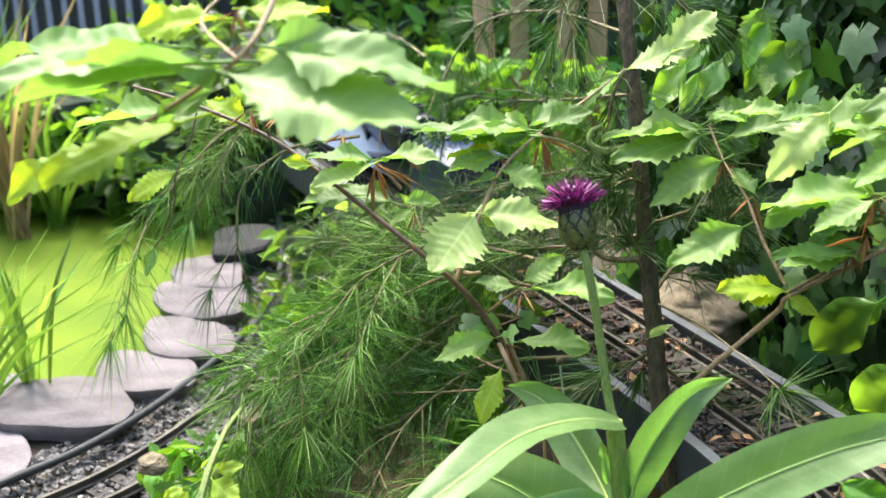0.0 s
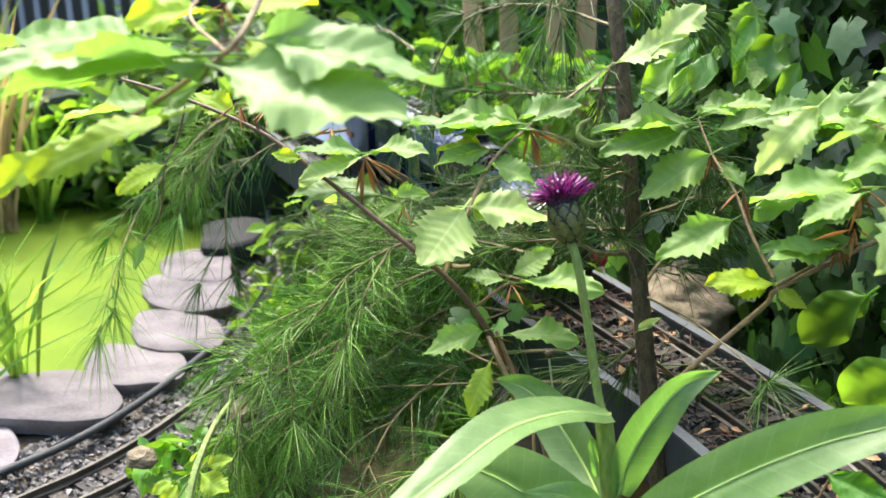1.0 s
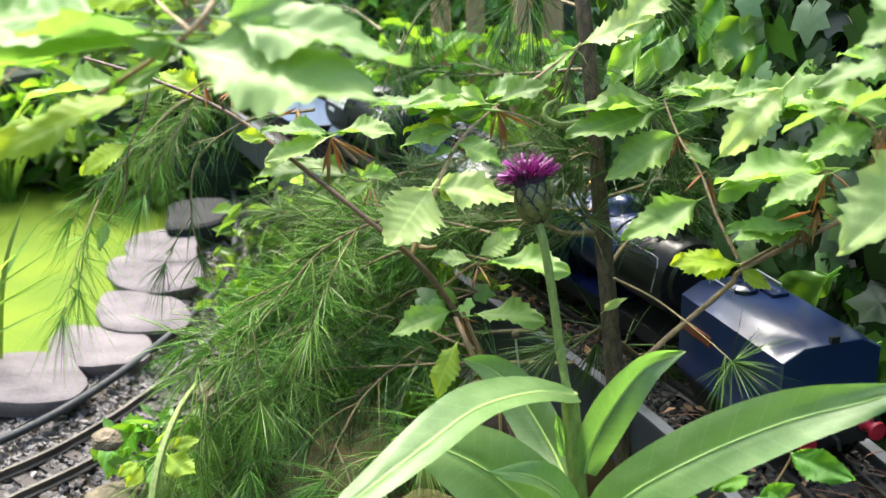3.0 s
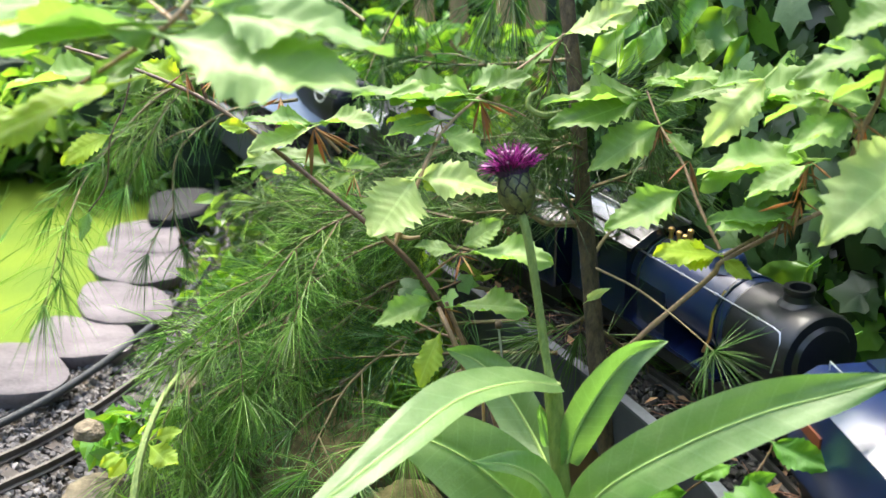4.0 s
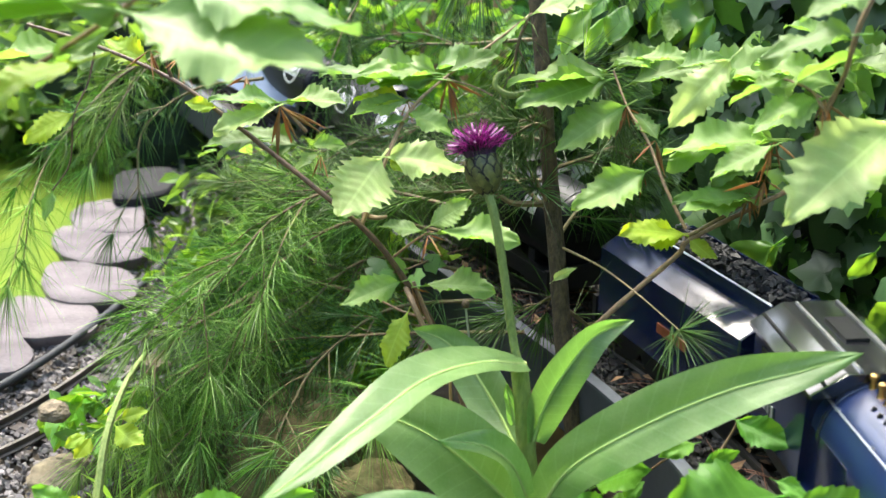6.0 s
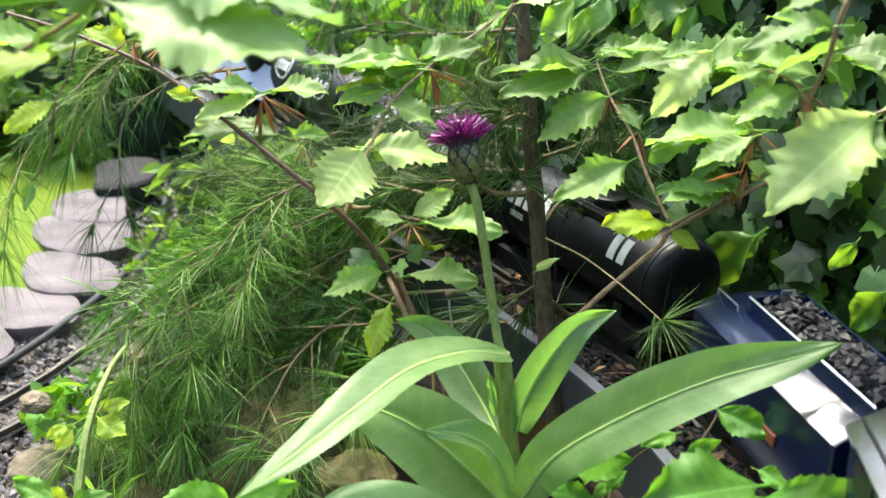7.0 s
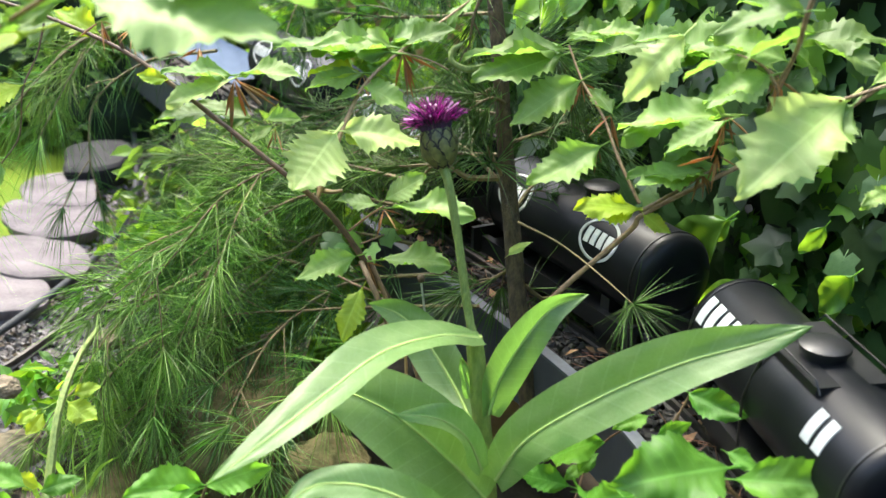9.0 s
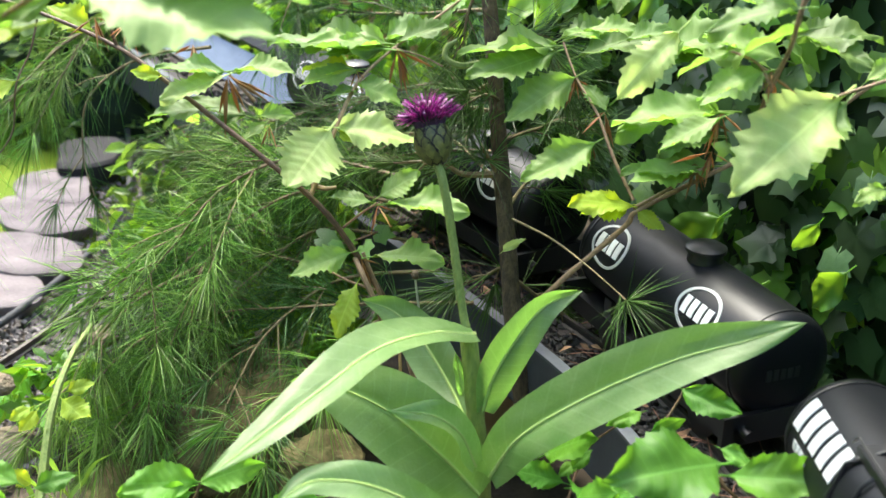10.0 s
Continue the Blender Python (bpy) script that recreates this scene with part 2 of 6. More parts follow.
# ---- mesh tools ----
class Build:
    """Collects vertices and faces for one mesh."""

    def __init__(self):
        self.v, self.f = [], []

    def add(self, verts, faces):
        k = len(self.v)
        self.v += [tuple(p) for p in verts]
        self.f += [tuple(i + k for i in q) for q in faces]
        return self

    def tube(self, pts, radii, n=8, caps=True):
        pts = [Vector(p) for p in pts]
        radii = list(radii) if hasattr(radii, "__len__") else [radii] * len(pts)
        rings, side = [], None
        for i, p in enumerate(pts):
            d = (pts[min(i + 1, len(pts) - 1)] - pts[max(i - 1, 0)]).normalized()
            side = d.orthogonal().normalized() if side is None else (side - d * side.dot(d)).normalized()
            up = d.cross(side)
            rings.append([p + (side * math.cos(a) + up * math.sin(a)) * radii[i] for a in (2 * math.pi * k / n for k in range(n))])
        verts = [q for r in rings for q in r]
        faces = [(i * n + k, i * n + (k + 1) % n, (i + 1) * n + (k + 1) % n, (i + 1) * n + k) for i in range(len(pts) - 1) for k in range(n)]
        if caps:
            faces += [tuple(range(n - 1, -1, -1)), tuple(range((len(pts) - 1) * n, len(pts) * n))]
        return self.add(verts, faces)

    def box(self, x0, x1, y0, y1, z0, z1, m=None):
        vs = [Vector((x, y, z)) for x in (x0, x1) for y in (y0, y1) for z in (z0, z1)]
        vs = [m @ p for p in vs] if m else vs
        return self.add(vs, [(0, 1, 3, 2), (4, 6, 7, 5), (0, 4, 5, 1), (2, 3, 7, 6), (0, 2, 6, 4), (1, 5, 7, 3)])

    def turned(self, profile, n=24, m=None):
        """A lathe about x: profile of (x, r)."""
        m = m or Matrix()
        vs = [m @ Vector((x, r * math.cos(2 * math.pi * k / n), r * math.sin(2 * math.pi * k / n))) for x, r in profile for k in range(n)]
        fs = [(i * n + k, (i + 1) * n + k, (i + 1) * n + (k + 1) % n, i * n + (k + 1) % n) for i in range(len(profile) - 1) for k in range(n)]
        fs += [tuple(range(n)), tuple(range(len(vs) - 1, len(vs) - 1 - n, -1))]
        return self.add(vs, fs)

    def prism(self, section, x0, x1, shrink=0.0):
        """A section of (y, z) drawn out along x, its ends slightly chamfered."""
        n = len(section)
        cy, cz = sum(p[0] for p in section) / n, sum(p[1] for p in section) / n
        small = [(cy + (y - cy) * (1 - shrink), cz + (z - cz) * (1 - shrink)) for y, z in section]
        e = 0.0015 if shrink else 0.0
        rows = [(x0, small), (x0 + e, section), (x1 - e, section), (x1, small)] if shrink else [(x0, section), (x1, section)]
        vs = [(x, y, z) for x, sec in rows for y, z in sec]
        fs = [(i * n + k, (i + 1) * n + k, (i + 1) * n + (k + 1) % n, i * n + (k + 1) % n) for i in range(len(rows) - 1) for k in range(n)]
        fs += [tuple(range(n)), tuple(range(len(vs) - 1, len(vs) - 1 - n, -1))]
        return self.add(vs, fs)

    def mesh(self, name, material, smooth=35):
        me = bpy.data.meshes.new(name)
        me.from_pydata(self.v, [], self.f)
        b = bmesh.new()
        b.from_mesh(me)
        bmesh.ops.recalc_face_normals(b, faces=b.faces)
        b.to_mesh(me)
        b.free()
        me.materials.append(material)
        if smooth:
            me.shade_smooth()
            me.set_sharp_from_angle(angle=radians(smooth))
        return me


def soup(name, verts, faces, material, smooth=False):
    """A large mesh straight from arrays, for what nobody could count."""
    me = bpy.data.meshes.new(name)
    me.from_pydata(verts if isinstance(verts, list) else verts.tolist(), [], faces if isinstance(faces, list) else faces.tolist())
    me.materials.append(material)
    if smooth:
        me.shade_smooth()
    return me


def part(name, data, material, parent, label="", smooth=35, m=None):
    """Links one mesh as a part under its thing."""
    me = data.mesh(name, material, smooth) if isinstance(data, Build) else data
    ob = new(name, me)
    ob.parent = parent
    if m is not None:
        ob.matrix_basis = m
    return tagged(ob, label)


def thing(name, label, category, group="", kind="", at=None):
    ob = new(name)
    ob.empty_display_size = 0.02
    if at is not None:
        ob.matrix_basis = at
    return tagged(ob, label, category, group, kind)


def solid(name, data, material, label="", category="", group="", kind="", smooth=35):
    me = data.mesh(name, material, smooth) if isinstance(data, Build) else data
    return tagged(new(name, me), label, category, group, kind)


def curve(pts, n=16):
    """A smooth line through the given points."""
    p = [Vector(q) for q in pts]
    p = [p[0] * 2 - p[1]] + p + [p[-1] * 2 - p[-2]]
    out = []
    for i in range(1, len(p) - 2):
        a, b, c, d = p[i - 1:i + 3]
        for k in range(n):
            t = k / n
            out.append(0.5 * (2 * b + (c - a) * t + (2 * a - 5 * b + 4 * c - d) * t * t + (3 * b - a - 3 * c + d) * t ** 3))
    return out + [p[-2]]


def lumps(rng, n, size, place, flat=0.6):
    """n small angular stones: verts and faces; place(i) gives the centre."""
    vs, fs = [], []
    base = np.array([(1, 0, 0), (0, 1, 0), (-1, 0, 0), (0, -1, 0), (0, 0, 1), (0, 0, -1), (.6, .6, .5), (-.6, .5, -.4)])
    tri = [(0, 6, 4), (6, 1, 4), (1, 2, 4), (2, 3, 4), (3, 0, 4), (0, 1, 6), (0, 5, 1), (1, 7, 2), (1, 5, 7), (7, 5, 2), (2, 5, 3), (3, 5, 0)]
    for i in range(n):
        e = Euler(rng.uniform(0, 6.28, 3)).to_matrix()
        s = size * rng.uniform(0.5, 1.3) * rng.uniform(0.6, 1.2, 3) * (1, 1, flat)
        pts = (base + rng.uniform(-.15, .15, base.shape)) * s @ np.array(e).T * (1, 1, 0.75) + np.array(place(i))
        k = len(vs)
        vs += pts.tolist()
        fs += [(a + k, b + k, c + k) for a, b, c in tri]
    return vs, fs


# ---- the line of the track ----
TRACK_Z, BEND_AT, BEND_R = 0.30, 0.10, 0.78
TRACK = pose(0.1223, 0.8888, TRACK_Z, 0, 0, -63.03)  # x along the track, y to its far side


def along(s):
    """The pose on the track s metres along: straight, then a bend towards the near side."""
    if s <= BEND_AT:
        return TRACK @ pose(s, 0, 0)
    a = (s - BEND_AT) / BEND_R
    return TRACK @ pose(BEND_AT + BEND_R * math.sin(a), -BEND_R * (1 - math.cos(a)), 0, 0, 0, -math.degrees(a))


def swept(section, s0, s1, step=0.03):
    """A section of (y, z) drawn along the track from s0 to s1."""
    n, k = len(section), max(2, int((s1 - s0) / step) + 1)
    vs = [along(s0 + (s1 - s0) * i / (k - 1)) @ Vector((0, y, z)) for i in range(k) for y, z in section]
    fs = [(i * n + j, (i + 1) * n + j, (i + 1) * n + (j + 1) % n, i * n + (j + 1) % n) for i in range(k - 1) for j in range(n)]
    fs += [tuple(range(n)), tuple(range(k * n - 1, k * n - 1 - n, -1))]
    return Build().add(vs, fs)


RAIL_SECTION = [(-0.003, -0.008), (0.003, -0.008), (0.003, -0.007), (0.0008, -0.006), (0.0008, -0.0025), (0.0014, -0.002), (0.0014, 0), (-0.0014, 0), (-0.0014, -0.002), (-0.0008, -0.0025), (-0.0008, -0.006), (-0.003, -0.007)]
S0, S1 = -1.5, 0.75


# ---- ground, pond ----
def ground_height(x, y):
    """Level by the pond, sinking a little under the pine and the raised track."""
    t = min(1, max(0, (x + 0.30 + 0.10 * (y - 0.8)) / 0.32))
    t = t * t * (3 - 2 * t)
    h = 0.148 - t * 0.05
    if abs(x) < 3 and abs(y) < 4:
        h += 0.012 * noise.noise((x * 9, y * 9, 0.3)) * (0.3 + t)
    d = math.hypot((x + 0.95) / 0.66, (y - 1.45) / 0.52)
    return h - 0.08 * min(1, max(0, (1.0 - d) * 4))


def ground():
    axis = [math.sinh(k / 45 * 6.2) / math.sinh(6.2) * 400 for k in range(-45, 46)]
    fine = [k * 0.04 for k in range(-50, 51)]
    xs = sorted([a for a in axis if abs(a) > 2.05] + fine)
    ys = [v + 1.0 for v in xs]
    vs = [(x, y, ground_height(x, y)) for y in ys for x in xs]
    n = len(xs)
    fs = [(j * n + i, j * n + i + 1, (j + 1) * n + i + 1, (j + 1) * n + i) for j in range(n - 1) for i in range(n - 1)]
    tagged(new("ground", soup("ground", vs, fs, SOIL, True)), "dark brown garden soil under the plants", "ground", kind="structure")
    n = 60
    vs = [(-0.95, 1.45, 0.137)] + [(-0.95 + 0.66 * r * math.cos(a), 1.45 + 0.52 * r * math.sin(a), 0.137) for r in (0.5, 1.0) for a in (6.2832 * k / n for k in range(n))]
    fs = [(0, 1 + k, 1 + (k + 1) % n) for k in range(n)] + [(1 + k, 1 + n + k, 1 + n + (k + 1) % n, 1 + (k + 1) % n) for k in range(n)]
    tagged(new("water", soup("water", vs, fs, DUCKWEED)), "pond covered in bright yellow-green duckweed", "water", kind="structure")


ground()


# ---- raised track in its grey trough ----
def raised_track():
    tr = thing("track_trough", "grey plastic trough carrying the garden railway track", "trough", kind="structure")
    part("trough_wall", swept([(-0.0725, -0.058), (-0.0655, -0.058), (-0.0655, -0.003), (-0.0725, -0.003)], S0, S1), TROUGH, tr, "grey plastic trough wall")
    part("trough_wall", swept([(0.0455, -0.058), (0.0525, -0.058), (0.0525, -0.003), (0.0455, -0.003)], S0, S1), TROUGH, tr, "grey plastic trough wall")
    part("trough_floor", swept([(-0.065, -0.050), (0.045, -0.050), (0.045, -0.014), (-0.065, -0.014)], S0, S1), BALLAST, tr, "packed dark ballast bed")
    for y in (-0.069, 0.049):
        part("trough_rim", swept([(y - 0.0045, -0.003), (y + 0.0045, -0.003), (y + 0.0045, -0.0005), (y - 0.0045, -0.0005)], S0, S1), RIM, tr, "paler grey rolled rim")
    for s in np.arange(-0.62, 0.6, 0.2):
        m = along(s)
        part("cap_screw", Build().turned([(0, 0.004), (0.004, 0.004), (0.006, 0.001)], 8, m @ pose(0, -0.0725, -0.03, 0, 0, -90)), RAIL, tr)
    for s in (-1.1, -0.75, -0.4, -0.05, 0.3, 0.62):
        m = along(s)
        part("support_post", Build().box(-0.018, 0.018, -0.05, 0.03, -0.24, -0.0505, m), POST, tr, "timber post under the trough")
    t2 = thing("railway_track", "narrow weathered model railway track on dark sleepers", "railway track", kind="structure")
    for y in (-0.0225, 0.0225):
        part("rail", swept([(y + a, b) for a, b in RAIL_SECTION], S0, S1, 0.02), RAIL, t2, "weathered metal rail")
    sl = Build().box(-0.006, 0.006, -0.036, 0.036, -0.0135, -0.0075).mesh("sleeper", SLEEPER)
    for s in np.arange(-1.3, S1 - 0.01, 0.027):
        part("sleeper", sl, SLEEPER, t2, m=along(s) @ pose(0, 0, 0, 0, 0, random.uniform(-1, 1)))
    rng = np.random.default_rng(4)
    vs, fs = lumps(rng, 6500, 0.0036, lambda i: along(rng.uniform(-0.7, S1 - 0.02)) @ Vector((0, rng.uniform(-0.063, 0.044), -0.0105 + rng.uniform(0, 0.004))))
    tagged(new("ballast", soup("ballast", vs, fs, BALLAST)), "dark chipped ballast between the rails", "ballast", kind="stuff")
    # fallen leaves and needles on the ballast
    vs, fs = [], []
    for i in range(170):
        m = along(rng.uniform(-0.5, 0.5)) @ pose(0, rng.uniform(-0.06, 0.042), -0.007 + rng.uniform(0, 0.004), rng.uniform(-25, 25), rng.uniform(-25, 25), rng.uniform(0, 360))
        s, k = rng.uniform(0.003, 0.008), len(vs)
        vs += [tuple(m @ Vector(p)) for p in ((-s, 0, 0), (-s * .3, -s * .5, s * .15), (s, 0, 0), (-s * .3, s * .5, s * .2))]
        fs += [(k, k + 1, k + 2), (k, k + 2, k + 3)]
    pins = Build()
    for i in range(150):
        m = along(rng.uniform(-0.45, 0.45)) @ pose(0, rng.uniform(-0.06, 0.042), -0.005 + rng.uniform(0, 0.006), rng.uniform(-8, 8), rng.uniform(-12, 12), rng.uniform(0, 360))
        h = rng.uniform(0.012, 0.028)
        pins.tube([m @ Vector((-h, 0, 0)), m @ Vector((0, h * 0.08, 0.001)), m @ Vector((h, 0, 0))], 0.0004, 3)
    tagged(new("fallen_needles", pins.mesh("fallen_needles", RUST, 0)), "rust-brown dead pine needles on the ballast", "fallen needles", kind="stuff")
    tagged(new("fallen_leaves", soup("fallen_leaves", vs, fs, DRYLEAF)), "dry brown leaf scraps on the ballast", "fallen leaves", kind="stuff")


raised_track()


# ---- the train ----
def tank_section(w=0.037, lo=0.024, shoulder=0.0795, top=0.0878, flat=0.0225):
    return [(-w, lo), (-w, shoulder), (-flat, top), (flat, top), (w, shoulder), (w, lo)]


def wheel_mesh(r):
    return Build().turned([(0, r * 0.3), (0.0005, r * 0.82), (0.001, r), (0.004, r), (0.0045, r * 1.12), (0.006, r * 1.12), (0.006, r * 0.3)], 20).mesh("wheel", BLACK)


WHEEL, BIGWHEEL = wheel_mesh(0.014), wheel_mesh(0.02)


def wheels(parent, xs, mesh=None, r=0.014):
    for x in xs:
        for y, rz in ((-0.0195, -90), (0.0195, 90)):
            part("wheel", mesh or WHEEL, BLACK, parent, "black spoked wheel", m=pose(x, y, r, 0, 0, rz))


def rod(pts, r=0.0006, n=6):
    return Build().tube(pts, r, n)


def engine_unit(root, name, length, coal):
    """An end unit of the articulated engine, from x = 0 forward: frame, wheels, tank with sloping shoulders."""
    u = part(name, Build().box(0.0, length, -0.031, 0.031, 0.014, 0.026), BLACK, root, "dark blue tank unit on a black frame")
    # the rear tank takes the copy of the blue with shade in its colour
    part("tank", Build().prism(tank_section(), 0.002, length - 0.002, 0.03), BLUE_SHADED if coal else BLUE, u, "dark blue enamelled tank with sloping shoulders")
    wheels(u, [length * f for f in (0.16, 0.38, 0.62, 0.84)], BIGWHEEL, 0.02)
    return u


BOILER_Z, FRONT_L, FRONT_AT = 0.071, 0.127, 0.214


def locomotive():
    """Articulated engine; origin at the front of the cab on the rail."""
    loco = thing("locomotive", "blue articulated model steam engine on the raised track", "locomotive")
    part("frame", Build().box(-0.085, 0.19, -0.03, 0.03, 0.022, 0.034), BLACK, loco, "black girder frame")
    part("boiler", Build().turned([(0.0, 0.0295), (0.118, 0.029)], 48, pose(0, 0, BOILER_Z)), BLUE, loco, "glossy blue boiler barrel")
    part("smokebox", Build().turned([(0.118, 0.0295), (0.119, 0.0305), (0.176, 0.0305), (0.1785, 0.029), (0.179, 0.023), (0.182, 0.021), (0.184, 0.011), (0.184, 0.002)], 48, pose(0, 0, BOILER_Z)), SMOKEBOX, loco, "dark smokebox with round door")
    for x in (0.012, 0.104, 0.117):
        part("boiler_band", Build().turned([(x, 0.0298), (x + 0.0005, 0.0304), (x + 0.003, 0.0304), (x + 0.0035, 0.0298)], 48, pose(0, 0, BOILER_Z)), BLUE_SHADED, loco, "boiler band")
    part("chimney", Build().turned([(0, 0.0135), (0.003, 0.0100), (0.007, 0.0092), (0.009, 0.0102), (0.0115, 0.0100), (0.0115, 0.0070), (0.006, 0.0065)], 32, pose(0.153, 0, BOILER_Z + 0.0285, 0, -90, 0)), BLACK, loco, "squat black chimney")
    part("dome", Build().turned([(0, 0.0145), (0.003, 0.0115), (0.007, 0.0108), (0.0105, 0.0092), (0.0128, 0.0055), (0.0134, 0.001)], 32, pose(0.082, 0, BOILER_Z + 0.0275, 0, -90, 0)), BLUE, loco, "rounded blue steam dome")
    for x, y in ((0.016, -0.004), (0.026, -0.004), (0.034, -0.004), (0.026, 0.006)):
        part("safety_valve", Build().turned([(0, 0.003), (0.002, 0.0018), (0.006, 0.0018), (0.0065, 0.0027), (0.0085, 0.0024), (0.0095, 0.001)], 14, pose(x, y, BOILER_Z + 0.028, 0, -90, 0)), BRASS, loco, "brass safety valve")
    # handrails stand off the barrel, forty degrees above its axis
    hy, hz = 0.0245, BOILER_Z + 0.0195
    for y in (-hy, hy):
        part("handrail", rod([(0.0, y, hz), (0.160, y, hz), (0.167, y, hz - 0.001), (0.171, y * 1.1, hz - 0.006), (0.172, y * 1.25, hz - 0.016), (0.170, y * 1.28, hz - 0.026)]), STEEL, loco, "bright wire handrail")
        for x in (0.02, 0.06, 0.1, 0.145):
            part("handrail_knob", rod([(x, y * 0.88, hz - 0.002), (x, y * 1.01, hz + 0.0002)], 0.0012), STEEL, loco)
    for x in (0.035, 0.042, 0.049):
        part("washout_plug", Build().turned([(-0.001, 0.0014), (0.0015, 0.0012)], 8, pose(x, -0.0120, BOILER_Z + 0.0268, 0, -66, 90)), BLACK, loco)
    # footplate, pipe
    part("footplate", Build().box(-0.08, 0.118, -0.033, 0.033, 0.034, 0.037), BLUE_SHADED, loco)
    part("firebox", Build().prism([(-0.029, 0.036), (-0.0297, 0.072), (0.0297, 0.072), (0.029, 0.036)], 0.0, 0.05, 0.02), BLUE_SHADED, loco, "blue firebox sides")
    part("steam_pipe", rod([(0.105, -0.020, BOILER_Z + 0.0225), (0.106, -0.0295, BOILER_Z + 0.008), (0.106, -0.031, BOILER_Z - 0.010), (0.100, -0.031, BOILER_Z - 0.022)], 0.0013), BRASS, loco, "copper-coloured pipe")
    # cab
    part("cab", Build().prism([(-0.034, 0.036), (-0.034, 0.0955), (0.034, 0.0955), (0.034, 0.036)], -0.076, 0.004, 0.0), BLUE_SHADED, loco, "blue cab in the shaded enamel colour")
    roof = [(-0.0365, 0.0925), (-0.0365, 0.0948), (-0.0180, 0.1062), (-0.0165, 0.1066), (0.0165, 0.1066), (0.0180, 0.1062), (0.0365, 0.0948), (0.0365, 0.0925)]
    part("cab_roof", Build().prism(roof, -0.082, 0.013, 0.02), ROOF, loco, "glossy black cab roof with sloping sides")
    for y, z in ((-0.0285, 0.0998), (-0.009, 0.1066), (0.0165, 0.1066)):
        part("roof_rib", Build().box(-0.080, 0.011, y - 0.0008, y + 0.0008, z - 0.001, z + 0.0012), BLACK if y < -0.02 else STEEL, loco, "thin roof rib")
    part("roof_hatch", Build().box(-0.055, -0.025, -0.002, 0.012, 0.1064, 0.1085), BLACK, loco)
    # black plate on the closed side: the shade inside an opening, as colour
    part("cab_window", Build().box(-0.062, -0.035, -0.0348, -0.0336, 0.072, 0.088), BLACK, loco, "black plate for the shade in the cab opening")
    for k in range(5):
        nb = Build().box(-0.0610 + k * 0.0054, -0.0578 + k * 0.0054, -0.0350, -0.0342, 0.0530, 0.0600)
        part("white_bar", nb, GREYBAR, loco, "small pale bar")
    # front unit
    f = engine_unit(loco, "front_unit", FRONT_L, False)
    e = FRONT_L
    part("buffer_beam", Build().box(e, e + 0.004, -0.037, 0.037, 0.018, 0.038), BLACK, f, "black buffer beam")
    for y in (-0.026, 0.026):
        part("buffer", Build().turned([(e + 0.001, 0.0055), (e + 0.006, 0.0055), (e + 0.008, 0.0035), (e + 0.014, 0.003), (e + 0.015, 0.0065), (e + 0.017, 0.006)], 16, pose(0, y, 0.030)), RED, f, "round sprung buffer")
    part("coupling", rod([(e + 0.001, 0, 0.028), (e + 0.012, 0, 0.026), (e + 0.014, 0, 0.02)], 0.0015), BLACK, f)
    part("filler_hatch", Build().turned([(0, 0.010), (0.003, 0.0095), (0.005, 0.0065), (0.0055, 0.001)], 20, pose(0.03, -0.004, 0.0875, 0, -90, 0)), BLUE_SHADED, f, "round filler hatch")
    part("tank_step", Build().box(0.006, 0.05, 0.006, 0.019, 0.0875, 0.0905), BLUE_SHADED, f)
    for y in (-0.019, 0.019):
        part("grab_rail", rod([(0.01, y, 0.0875), (0.01, y, 0.093), (0.04, y, 0.093), (0.04, y, 0.0875)]), STEEL, f)
    part("name_plate", Build().box(0.01, 0.045, -0.0382, -0.0369, 0.056, 0.063), ORANGE, f, "orange-red plate")
    part("lamp_iron", Build().box(e - 0.004, e - 0.001, -0.003, 0.003, 0.0875, 0.092), BLACK, f)
    # rear unit with coal
    r = engine_unit(loco, "rear_unit", 0.177, True)
    wall = Build()
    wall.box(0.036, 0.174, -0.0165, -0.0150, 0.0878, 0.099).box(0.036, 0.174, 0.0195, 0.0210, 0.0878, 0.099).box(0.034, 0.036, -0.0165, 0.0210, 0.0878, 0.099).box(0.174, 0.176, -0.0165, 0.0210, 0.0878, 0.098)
    part("coal_bunker", wall, BLUE_SHADED, r, "blue coal rails in the shaded enamel colour")
    part("bunker_beading", rod([(0.035, -0.0158, 0.0992), (0.175, -0.0158, 0.0992)], 0.0009), STEEL, r, "thin bright beading on the coal rail")
    rng = np.random.default_rng(8)
    vs, fs = lumps(rng, 520, 0.0042, lambda i: (rng.uniform(0.04, 0.171), rng.uniform(-0.0125, 0.017), 0.0925 + rng.uniform(0, 0.008)), 0.9)
    tagged(part("coal", soup("coal", vs, fs, COAL), COAL, r, "heap of glossy black coal lumps"), kind="stuff")
    part("grab_rail", rod([(0.002, -0.0205, 0.0878), (0.002, -0.0205, 0.0915), (0.030, -0.0205, 0.0915), (0.030, -0.0205, 0.0878)]), STEEL, r)
    part("grab_rail", rod([(0.034, 0.006, 0.0985), (0.034, 0.006, 0.101), (0.034, 0.015, 0.101), (0.034, 0.015, 0.0985)]), STEEL, r)
    part("name_plate", Build().box(0.085, 0.12, -0.0382, -0.0369, 0.046, 0.053), ORANGE, r, "orange-red plate")
    part("buffer_beam", Build().box(-0.005, 0.0, -0.037, 0.037, 0.018, 0.038), BLACK, r, "black buffer beam")
    return loco, f, r


